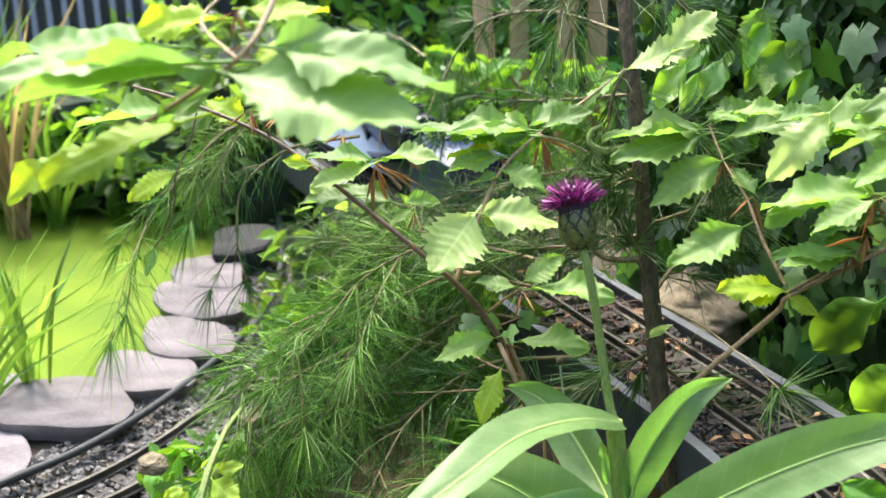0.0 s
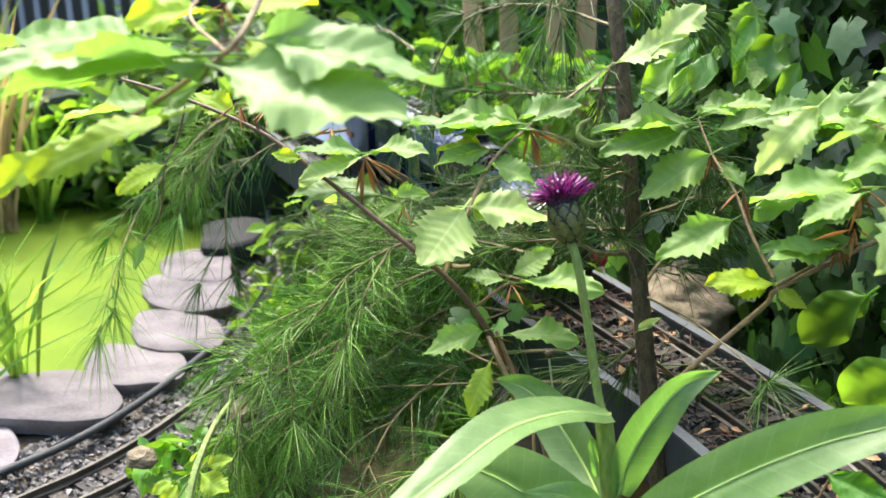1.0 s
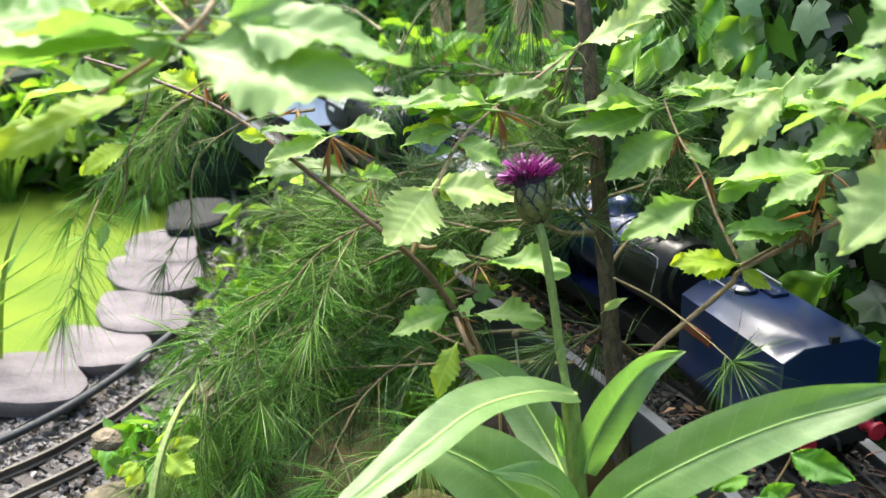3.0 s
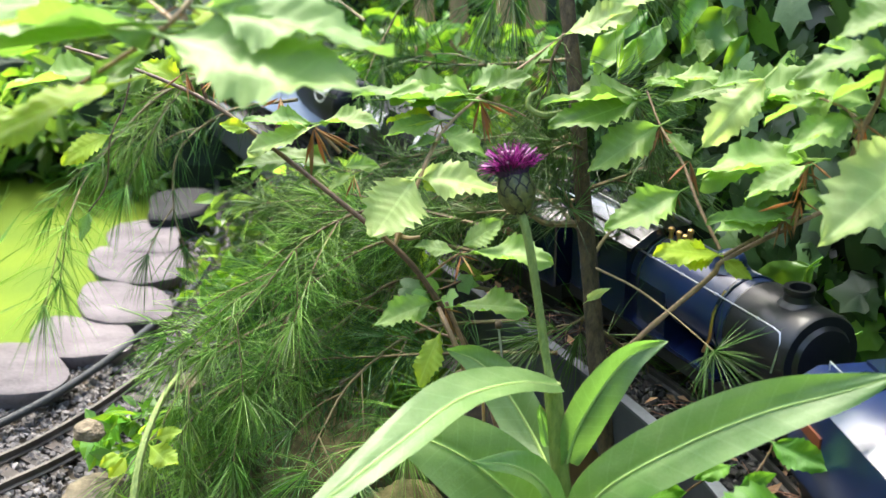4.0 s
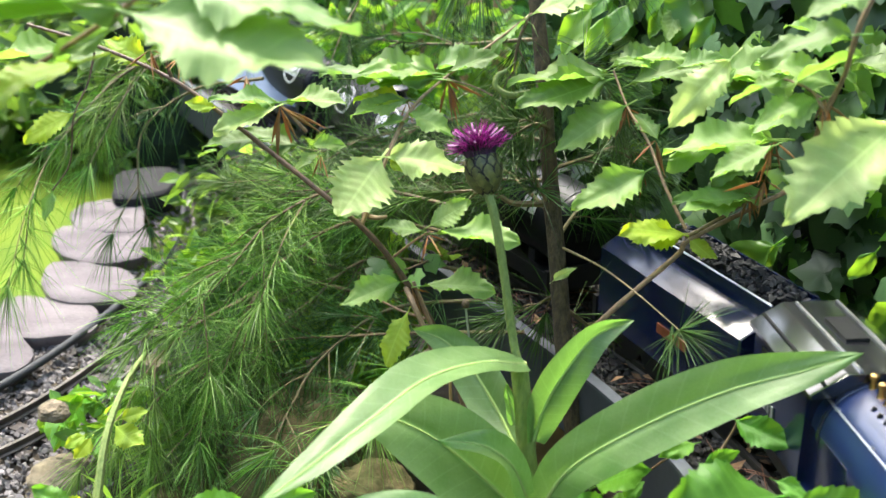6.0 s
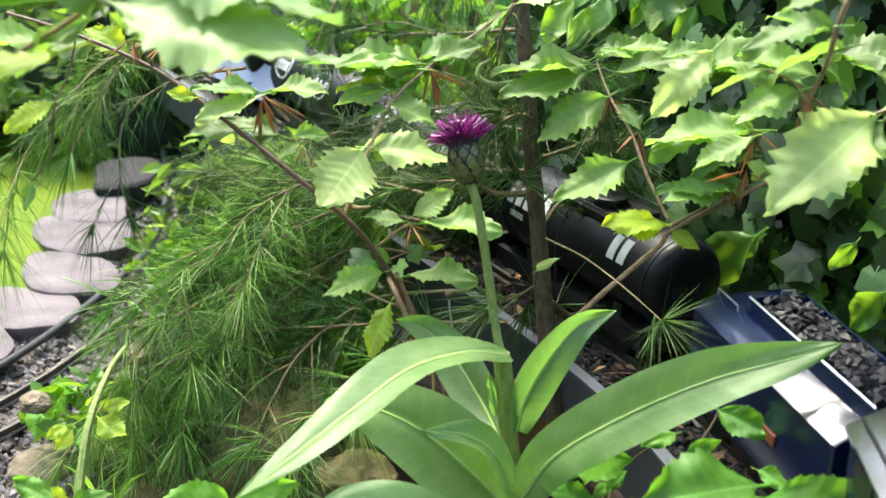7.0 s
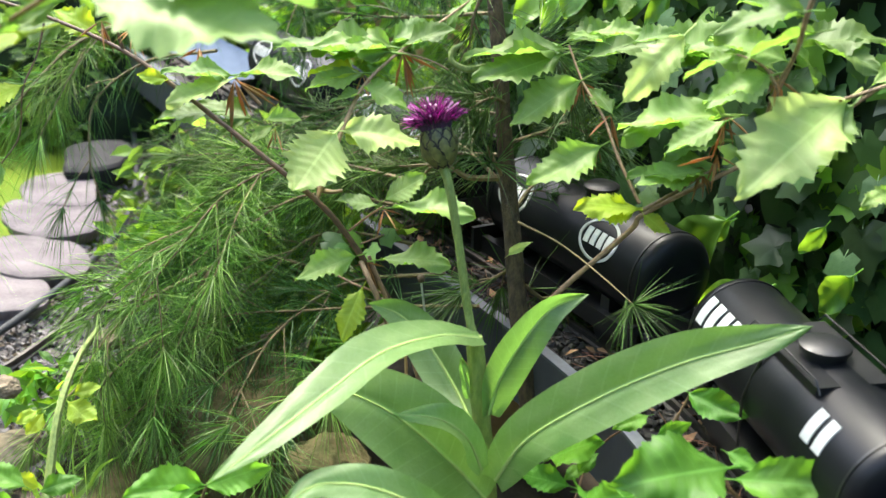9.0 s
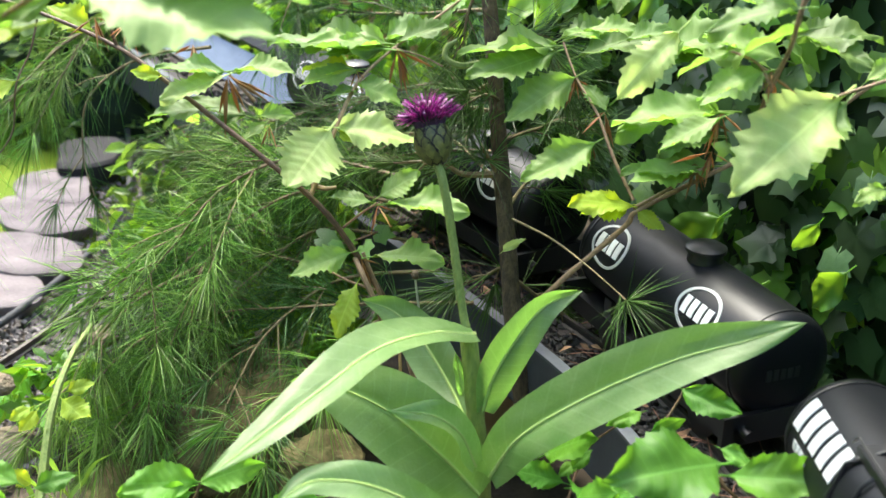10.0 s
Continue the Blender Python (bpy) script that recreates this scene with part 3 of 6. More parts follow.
def curved_sign(boxes, r, zc):
    """Small raised plates wrapped round the near side of a tank: (x0, x1, a0, a1) with the angle in degrees above level."""
    b = Build()
    for x0, x1, a0, a1 in boxes:
        k = 5
        vs = []
        for j in range(k):
            a = radians(a0 + (a1 - a0) * j / (k - 1))
            for x in (x0, x1):
                for rr in (r - 0.0005, r + 0.0006):
                    vs.append((x, -rr * math.cos(a), zc + rr * math.sin(a)))
        fs = [(0, 1, 3, 2), (4 * k - 4, 4 * k - 2, 4 * k - 1, 4 * k - 3)]
        for j in range(k - 1):
            p, q = 4 * j, 4 * j + 4
            fs += [(p + 1, q + 1, q + 3, p + 3), (p, p + 2, q + 2, q), (p, q, q + 1, p + 1), (p + 2, p + 3, q + 3, q + 2)]
        b.add(vs, fs)
    return b


def sign_ring(x, a, w, h, r, zc):
    """A raised oval ring wrapped round the tank's near side."""
    n, vs, fs = 40, [], []
    for k in range(n):
        t = 6.2832 * k / n
        for f in (1.0, 0.88):
            for rr in (r - 0.0004, r + 0.0006):
                ang = radians(a) + h * f * math.sin(t) / r
                vs.append((x + w * f * math.cos(t), -rr * math.cos(ang), zc + rr * math.sin(ang)))
    for k in range(n):
        p, q = 4 * k, 4 * ((k + 1) % n)
        fs += [(p + 1, q + 1, q + 3, p + 3), (p, q, q + 1, p + 1), (p + 2, p + 3, q + 3, q + 2)]
    return Build().add(vs, fs)


TANK_R, TANK_ZC, TANK_L = 0.034, 0.0625, 0.212


def tank_wagon(lettered):
    """A tank wagon, origin below its middle on the rail."""
    label = "black tank wagon with white block markings" if lettered else "black tank wagon with white oval roundels"
    w = thing("tank_wagon", label, "wagon", "tank wagons of the train")
    h, r, zc = TANK_L / 2, TANK_R, TANK_ZC
    part("tank", Build().turned([(-h, 0.004), (-h + 0.001, r * 0.6), (-h + 0.004, r * 0.88), (-h + 0.008, r * 0.98), (-h + 0.011, r), (h - 0.011, r), (h - 0.008, r * 0.98), (h - 0.004, r * 0.88), (h - 0.001, r * 0.6), (h, 0.004)], 48, pose(0, 0, zc)), TANKBLACK, w, "satin black cylindrical tank")
    for x in (-h + 0.0135, h - 0.0135):
        part("tank_band", Build().turned([(x - 0.001, r), (x - 0.0008, r + 0.0007), (x + 0.0008, r + 0.0007), (x + 0.001, r)], 48, pose(0, 0, zc)), BLACK, w)
    part("chassis", Build().box(-h + 0.005, h - 0.005, -0.03, 0.03, 0.018, 0.026).box(-h, h, -0.034, -0.028, 0.016, 0.030).box(-h, h, 0.028, 0.034, 0.016, 0.030), BLACK, w, "black steel underframe")
    for x in (-h, h - 0.004):
        part("headstock", Build().box(x, x + 0.004, -0.042, 0.042, 0.018, 0.038), BLACK, w)
    for x in (-h - 0.008, h):
        for y in (-0.028, 0.028):
            part("buffer", Build().turned([(x, 0.0035), (x + 0.008, 0.0035)], 12, pose(0, y, 0.028)), BLACK, w)
    for x in (-0.06, 0.06):
        part("saddle", Build().box(x - 0.005, x + 0.005, -0.028, 0.028, 0.030, 0.040), BLACK, w)
    wheels(w, (-0.06, 0.06))
    if lettered:
        part("walkway", Build().box(-0.034, 0.040, -0.022, 0.022, zc + r - 0.006, zc + r - 0.001), BLACK, w, "flat black walkway over the tank")
        part("manhole", Build().turned([(0, 0.0125), (0.005, 0.0125), (0.006, 0.0145), (0.008, 0.0145), (0.0095, 0.011), (0.0105, 0.002)], 26, pose(0.006, 0, zc + r - 0.002, 0, -90, 0)), BLACK, w, "round manhole lid")
        for y in (-0.022, 0.022):
            part("walkway_rail", rod([(-0.040, y, zc + r - 0.003), (-0.034, y, zc + r + 0.003), (0.038, y, zc + r + 0.003), (0.044, y, zc + r - 0.003)]), BLACK, w)
        part("vent_pipe", rod([(-0.03, -0.0345, zc + 0.006), (-0.032, -0.027, zc + 0.024), (-0.024, -0.01, zc + 0.036), (0.0, 0.0, zc + 0.038)], 0.0013), BLACK, w)
        part("ladder", rod([(-0.012, -0.0345, 0.03), (-0.012, -0.0355, zc), (-0.012, -0.027, zc + 0.024), (-0.012, -0.018, zc + r - 0.002)], 0.001), BLACK, w)
        white_blocks(w, -0.090, 18.0, 50.0, 5, r, zc)
        white_blocks(w, 0.048, 18.0, 50.0, 2, r, zc)
        white_blocks(w, -0.082, 2, 10, 4, r, zc, 0.005, 0.0035)
    else:
        part("manhole", Build().turned([(0, 0.012), (0.006, 0.011), (0.007, 0.0135), (0.0095, 0.0135), (0.0115, 0.010), (0.012, 0.002)], 26, pose(0.01, 0, zc + r - 0.001, 0, -90, 0)), BLACK, w, "round filler cap")
        for x in (-0.063, 0.048):
            part("roundel_ring", sign_ring(x, 32, 0.021, 0.0165, r, zc), WHITE, w, "white oval ring")
            white_blocks(w, x - 0.0148, 22.0, 42.0, 4, r, zc, 0.0078, 0.0056)
    for k in range(5):
        nb = Build().box(h - 0.0012, h + 0.0002, -0.016 + k * 0.005, -0.0125 + k * 0.005, zc - 0.004, zc + 0.003)
        part("end_bar", nb, SMOKEBOX, w, "faint grey bar on the tank end")
    return w


def white_blocks(w, x, a0, a1, n, r, zc, pitch=0.0118, width=0.0082):
    """A row of n plain upright blocks wrapped round the tank's near side."""
    for k in range(n):
        part("white_block", curved_sign([(x + k * pitch, x + k * pitch + width, a0, a1)], r, zc), WHITE, w, "plain white block")


LOCO, FRONT_UNIT, REAR_UNIT = locomotive()
WAGON_A = tank_wagon(True)
WAGON_B = tank_wagon(False)
WAGON_C = copy_thing(WAGON_B, Matrix())
WAGON_D = copy_thing(WAGON_B, Matrix())


# ---- leaves and twigs ----
UP, FRONT = Vector((0, 0, 1)), Vector((0.0, -0.92, 0.39))


def beech_leaf_mesh(name, material, half=0.31, droop=0.25, fold=0.25, wave=0.05, veins=9, seed=0, teeth=0.05):
    """A pleated leaf one unit long with a toothed edge, its tip along x."""
    rng = np.random.default_rng(seed)
    n, m = veins * 6, 5
    jag = rng.uniform(0.45, 1.35, (2, veins + 1))
    bent, skew = rng.uniform(-0.10, 0.10), rng.uniform(0.92, 1.08)
    vs = []
    for i in range(n + 1):
        s = i / n
        w = half * (math.sin(math.pi * min(1, s ** 0.88)) ** 0.74) * (1 - 0.18 * s)
        rise = (0.0, 0.22, 0.46, 0.72, 1.0, 0.28)[i % 6] if 0.06 < s < 0.985 else 0
        for j in range(-m, m + 1):
            v = j / m
            a = abs(v)
            tooth = teeth * rise * jag[int(v > 0)][i // 6]
            ww = w * (1 + (tooth if a == 1 else 0)) * (skew if v > 0 else 1 / skew)
            x = s + 0.10 * a * (1 - s) + (0.03 * tooth if a == 1 else 0)
            pleat = 0.006 * math.cos(2 * math.pi * (s * veins - 1.1 * a)) * min(1, a * 2.2) * math.sin(math.pi * s)
            roll = wave * (math.sin(5.2 * s + 2 * v + seed) + 0.7 * math.sin(12 * s - 3 * v + 2.3 * seed)) * a * a
            vs.append((x, v * ww * math.cos(fold) + bent * s * s, a * ww * math.sin(fold) + pleat + roll - droop * s * s))
    k = 2 * m + 1
    fs = [(i * k + j, (i + 1) * k + j, (i + 1) * k + j + 1, i * k + j + 1) for i in range(n) for j in range(k - 1)]
    b = Build().add(vs, fs)
    # stalk and raised midrib below
    b.tube([(-0.14, 0, -0.01), (0.0, 0, -0.004), (0.4, 0, -0.012 - droop * 0.16), (0.9, 0, -0.006 - droop * 0.81)], [0.010, 0.010, 0.006, 0.002], 5)
    me = bpy.data.meshes.new(name)
    me.from_pydata(b.v, [], b.f)
    me.materials.append(material)
    me.shade_smooth()
    return me


def leaf_set(material, seed, **kw):
    out = []
    for i, (d, f, w) in enumerate(((0.06, 0.12, 0.05), (0.18, 0.24, 0.07), (0.10, 0.34, 0.06), (0.22, 0.18, 0.08))):
        out.append(beech_leaf_mesh("leaf", material, half=kw.get("half", 0.24) * (0.94 + 0.05 * i), droop=d, fold=f, wave=w, seed=seed + i, veins=kw.get("veins", 9), teeth=kw.get("teeth", 0.30)))
    return out


LEAVES = {"b": leaf_set(BEECH, 1), "w": leaf_set(HAZELEAF, 61), "g": leaf_set(FRESH, 71, teeth=0.16), "y": leaf_set(YOUNG, 11), "p": leaf_set(PALE, 21), "s": leaf_set(IVY_YOUNG_LIT, 31, half=0.26, teeth=0.0, veins=6), "d": leaf_set(IVY, 41, half=0.34, teeth=0.0, veins=5), "t": leaf_set(HEDGE, 51, half=0.2, teeth=0.0, veins=5)}
LEAF_RNG = random.Random(5)


def leaf(parent, base, tip, face=0.5, kind="b", width=1.0, form=None, twist=None):
    """Hangs one leaf on its plant, from the stalk's end to the tip; face: how far it is turned to the path's side from lying level."""
    base, tip = Vector(base), Vector(tip)
    x = tip - base
    length = x.length
    x.normalize()
    twist = LEAF_RNG.uniform(-0.35, 0.35) if twist is None else twist
    face = face * 0.72 if kind == "b" else face
    z = UP * (1 - face) + FRONT * face + Vector((twist, 0, 0))
    y = z.cross(x).normalized()
    z = x.cross(y)
    m = Matrix.LocRotScale(base, Matrix((x, y, z)).transposed().to_quaternion(), (length, length * width, length))
    meshes = LEAVES[kind]
    return part("leaf", meshes[LEAF_RNG.randrange(4) if form is None else form], None, parent, m=m)


BUD_SCALE = Build().add([(0, 0, 0), (0.5, 0.036, 0.035), (1, 0, 0), (0.5, -0.036, 0.035), (0.5, 0, -0.036)], [(0, 1, 3), (1, 2, 3), (0, 4, 1), (0, 3, 4), (1, 4, 2), (4, 3, 2)]).mesh("bud_scale", BUD, 0)


def bud_scales(parent, at, n=6, size=0.02):
    """A tuft of dry brown scales hanging under a node."""
    for i in range(n):
        a = LEAF_RNG.uniform(0, 6.28)
        d = Vector((math.cos(a) * 0.3, math.sin(a) * 0.3, LEAF_RNG.uniform(-1.4, -0.5) if i % 4 else -0.15)).normalized()
        q = d.to_track_quat("X", "Z").to_matrix().to_4x4()
        part("bud_scale", BUD_SCALE, None, parent, m=Matrix.Translation(at) @ q @ Matrix.Scale(size * LEAF_RNG.uniform(0.55, 1.25), 4))


def twig(parent, pts, r0, r1, material=None, name="twig", n=8):
    line = curve(pts, 8)
    k = len(line) - 1
    rad = [(r0 + (r1 - r0) * i / k) * (1 + 0.12 * noise.noise(p * 160)) for i, p in enumerate(line)]
    return part(name, Build().tube(line, rad, n), material or TWIG, parent)


# ---- beech sprays ----
def beech_main():
    t = thing("beech_branch", "slender brown beech branch with toothed green leaves", "branch", "beech branches")
    twig(t, [(-0.275, 0.800, 0.543), (-0.227, 0.785, 0.532), (-0.175, 0.768, 0.514), (-0.139, 0.750, 0.495), (-0.070, 0.721, 0.448), (-0.036, 0.711, 0.420), (-0.014, 0.709, 0.389), (0.009, 0.714, 0.345), (0.033, 0.722, 0.283), (0.055, 0.729, 0.217)], 0.0011, 0.0027, name="stem")
    twig(t, [(-0.171, 0.767, 0.511), (-0.174, 0.767, 0.525), (-0.170, 0.765, 0.535)], 0.0014, 0.0008)
    twig(t, [(-0.043, 0.713, 0.427), (-0.025, 0.740, 0.470), (-0.011, 0.760, 0.493), (0.012, 0.777, 0.511), (0.048, 0.797, 0.533), (0.073, 0.803, 0.551)], 0.0017, 0.0007, PALETWIG)
    twig(t, [(-0.022, 0.711, 0.406), (-0.009, 0.705, 0.419), (0.001, 0.702, 0.427)], 0.0009, 0.0006, PALETWIG)
    twig(t, [(-0.014, 0.708, 0.385), (-0.009, 0.695, 0.379), (0.001, 0.691, 0.356), (0.012, 0.694, 0.320)], 0.0018, 0.0022, PALETWIG)
    twig(t, [(-0.009, 0.709, 0.389), (0.005, 0.702, 0.355), (0.022, 0.701, 0.312), (0.032, 0.695, 0.267)], 0.0013, 0.0019, PALETWIG)
    twig(t, [(-0.037, 0.715, 0.376), (-0.018, 0.707, 0.369), (-0.001, 0.700, 0.366)], 0.0007, 0.0010, PALETWIG)
    twig(t, [(-0.042, 0.721, 0.432), (-0.033, 0.715, 0.432), (-0.026, 0.715, 0.433)], 0.0022, 0.0010, PALETWIG)
    twig(t, [(0.013, 0.723, 0.340), (0.016, 0.713, 0.315), (0.017, 0.700, 0.282)], 0.0009, 0.0011, STRAW)
    twig(t, [(0.012, 0.777, 0.511), (0.032, 0.770, 0.507), (0.045, 0.768, 0.501)], 0.0008, 0.0005, PALETWIG)
    twig(t, [(-0.080, 0.745, 0.482), (-0.090, 0.749, 0.492), (-0.097, 0.751, 0.499)], 0.0013, 0.0008, PALETWIG)
    twig(t, [(-0.226, 0.783, 0.527), (-0.231, 0.776, 0.507), (-0.239, 0.763, 0.487), (-0.243, 0.757, 0.457), (-0.255, 0.750, 0.439)], 0.0008, 0.0005)
    for b, f, w in (((-0.186, 0.774, 0.531), 5, 1), ((-0.163, 0.763, 0.529), 9, 1.2), ((-0.097, 0.746, 0.499), 8, 1.6), ((0.014, 0.772, 0.511), 8, 1.3), ((-0.013, 0.762, 0.499), 5, 1), ((0.001, 0.697, 0.427), 5, 1.1), ((-0.010, 0.703, 0.387), 6, 1), ((-0.071, 0.744, 0.466), 4, 1), ((-0.125, 0.788, 0.510), 6, 1)):
        bud_scales(t, b, f, 0.021 * w)
    for row in (
        ((-0.139, 0.751, 0.497), (-0.160, 0.747, 0.501), .7, "y"), ((-0.098, 0.752, 0.500), (-0.143, 0.743, 0.506), .35, "b"), ((-0.098, 0.749, 0.499), (-0.137, 0.726, 0.488), .35, "p"), ((-0.095, 0.752, 0.501), (-0.053, 0.744, 0.507), .3, "b"),
        ((-0.109, 0.748, 0.477), (-0.149, 0.738, 0.477), .3, "b"), ((-0.085, 0.746, 0.472), (-0.126, 0.760, 0.480), .55, "b"), ((-0.090, 0.746, 0.472), (-0.108, 0.733, 0.464), .5, "b"), ((-0.078, 0.741, 0.473), (-0.054, 0.747, 0.475), .8, "b"), ((-0.073, 0.745, 0.468), (-0.085, 0.726, 0.462), .6, "b"),
        ((-0.029, 0.729, 0.470), (-0.055, 0.692, 0.442), .85, "p", 1.6, 0, 0.0), ((-0.028, 0.731, 0.469), (0.027, 0.724, 0.469), .42, "p"), ((-0.025, 0.733, 0.466), (-0.014, 0.721, 0.462), .8, "y"),
        ((0.010, 0.778, 0.514), (-0.045, 0.777, 0.525), .5, "b"), ((0.008, 0.775, 0.511), (-0.075, 0.780, 0.517), .38, "b"), ((0.007, 0.778, 0.512), (-0.037, 0.767, 0.513), .6, "b"), ((0.013, 0.778, 0.514), (0.047, 0.774, 0.532), .55, "b"), ((0.005, 0.789, 0.514), (0.040, 0.796, 0.531), .35, "b"),
        ((-0.009, 0.767, 0.499), (-0.052, 0.755, 0.494), .4, "b"), ((-0.013, 0.767, 0.498), (-0.050, 0.774, 0.503), .3, "y"), ((-0.015, 0.759, 0.492), (0.018, 0.746, 0.485), .3, "b"), ((-0.011, 0.758, 0.488), (-0.034, 0.746, 0.485), .35, "b"),
        ((0.072, 0.803, 0.550), (0.120, 0.795, 0.572), .55, "p"), ((0.071, 0.802, 0.549), (0.040, 0.795, 0.530), .4, "b"), ((0.101, 0.797, 0.561), (0.134, 0.819, 0.593), .5, "p"),
        ((0.001, 0.704, 0.430), (0.028, 0.705, 0.447), .85, "b", 1.25, 0, 0.0), ((0.004, 0.702, 0.426), (0.058, 0.689, 0.435), .3, "b"), ((-0.001, 0.702, 0.427), (-0.031, 0.700, 0.434), .28, "b"),
        ((-0.016, 0.705, 0.391), (-0.056, 0.687, 0.385), .45, "b"), ((-0.004, 0.704, 0.388), (0.042, 0.687, 0.400), .32, "b"), ((-0.012, 0.698, 0.373), (-0.029, 0.672, 0.348), .55, "y"),
        ((-0.238, 0.764, 0.490), (-0.271, 0.748, 0.477), .8, "y"), ((-0.255, 0.750, 0.439), (-0.258, 0.738, 0.422), .8, "b"), ((-0.207, 0.797, 0.534), (-0.246, 0.787, 0.509), .5, "b"), ((-0.215, 0.794, 0.527), (-0.276, 0.781, 0.520), .4, "b"), ((-0.246, 0.794, 0.527), (-0.324, 0.791, 0.519), .25, "b"),
        ((-0.189, 0.781, 0.520), (-0.220, 0.788, 0.538), .5, "y"), ((-0.165, 0.773, 0.514), (-0.142, 0.783, 0.525), .5, "y"), ((-0.171, 0.774, 0.531), (-0.149, 0.787, 0.551), .4, "y"),
    ):
        leaf(t, *row)


def beech_near():
    """The spray closest to the lens, with large leaves."""
    t = thing("beech_branch", "overhanging beech spray, large leaves with haze in their colour", "branch", "beech branches")
    twig(t, [(-0.208, 0.549, 0.558), (-0.160, 0.517, 0.586), (-0.122, 0.494, 0.611), (-0.112, 0.511, 0.627), (-0.109, 0.539, 0.643)], 0.0009, 0.0016, PALETWIG)
    twig(t, [(-0.122, 0.494, 0.610), (-0.147, 0.531, 0.622), (-0.142, 0.567, 0.633)], 0.0009, 0.0007, PALETWIG)
    bud_scales(t, (-0.119, 0.497, 0.617), 6, 0.012)
    bud_scales(t, (-0.131, 0.532, 0.627), 8, 0.012)
    for row in (
        ((-0.128, 0.492, 0.605), (-0.041, 0.449, 0.589), .42, "w", 1.0, 0, 0.05), ((-0.110, 0.496, 0.616), (-0.029, 0.477, 0.609), .30, "w", 1.0, 1, 0.0), ((-0.127, 0.494, 0.610), (-0.227, 0.473, 0.613), .05, "w", .8, 0, 0.0), ((-0.127, 0.496, 0.606), (-0.222, 0.480, 0.604), -.35, "b", .8, 2, 0.0), ((-0.169, 0.547, 0.609), (-0.263, 0.568, 0.609), .2, "b", .8, 0, 0.1),
        ((-0.149, 0.505, 0.582), (-0.212, 0.477, 0.565), .42, "y", .75, 0, 0.1), ((-0.146, 0.562, 0.620), (-0.192, 0.562, 0.620), .6, "y", 1.0, 1, 0.1), ((-0.137, 0.574, 0.623), (-0.095, 0.573, 0.621), .4, "y", 1.0, 0, 0.1), ((-0.208, 0.550, 0.560), (-0.263, 0.542, 0.540), .45, "y", .8, 1, 0.0),
        ((-0.117, 0.503, 0.606), (-0.107, 0.518, 0.616), .5, "y", .9, 0, 0.0), ((-0.140, 0.520, 0.593), (-0.180, 0.512, 0.573), .4, "b", .6, 1, 0.1),
    ):
        leaf(t, *row)


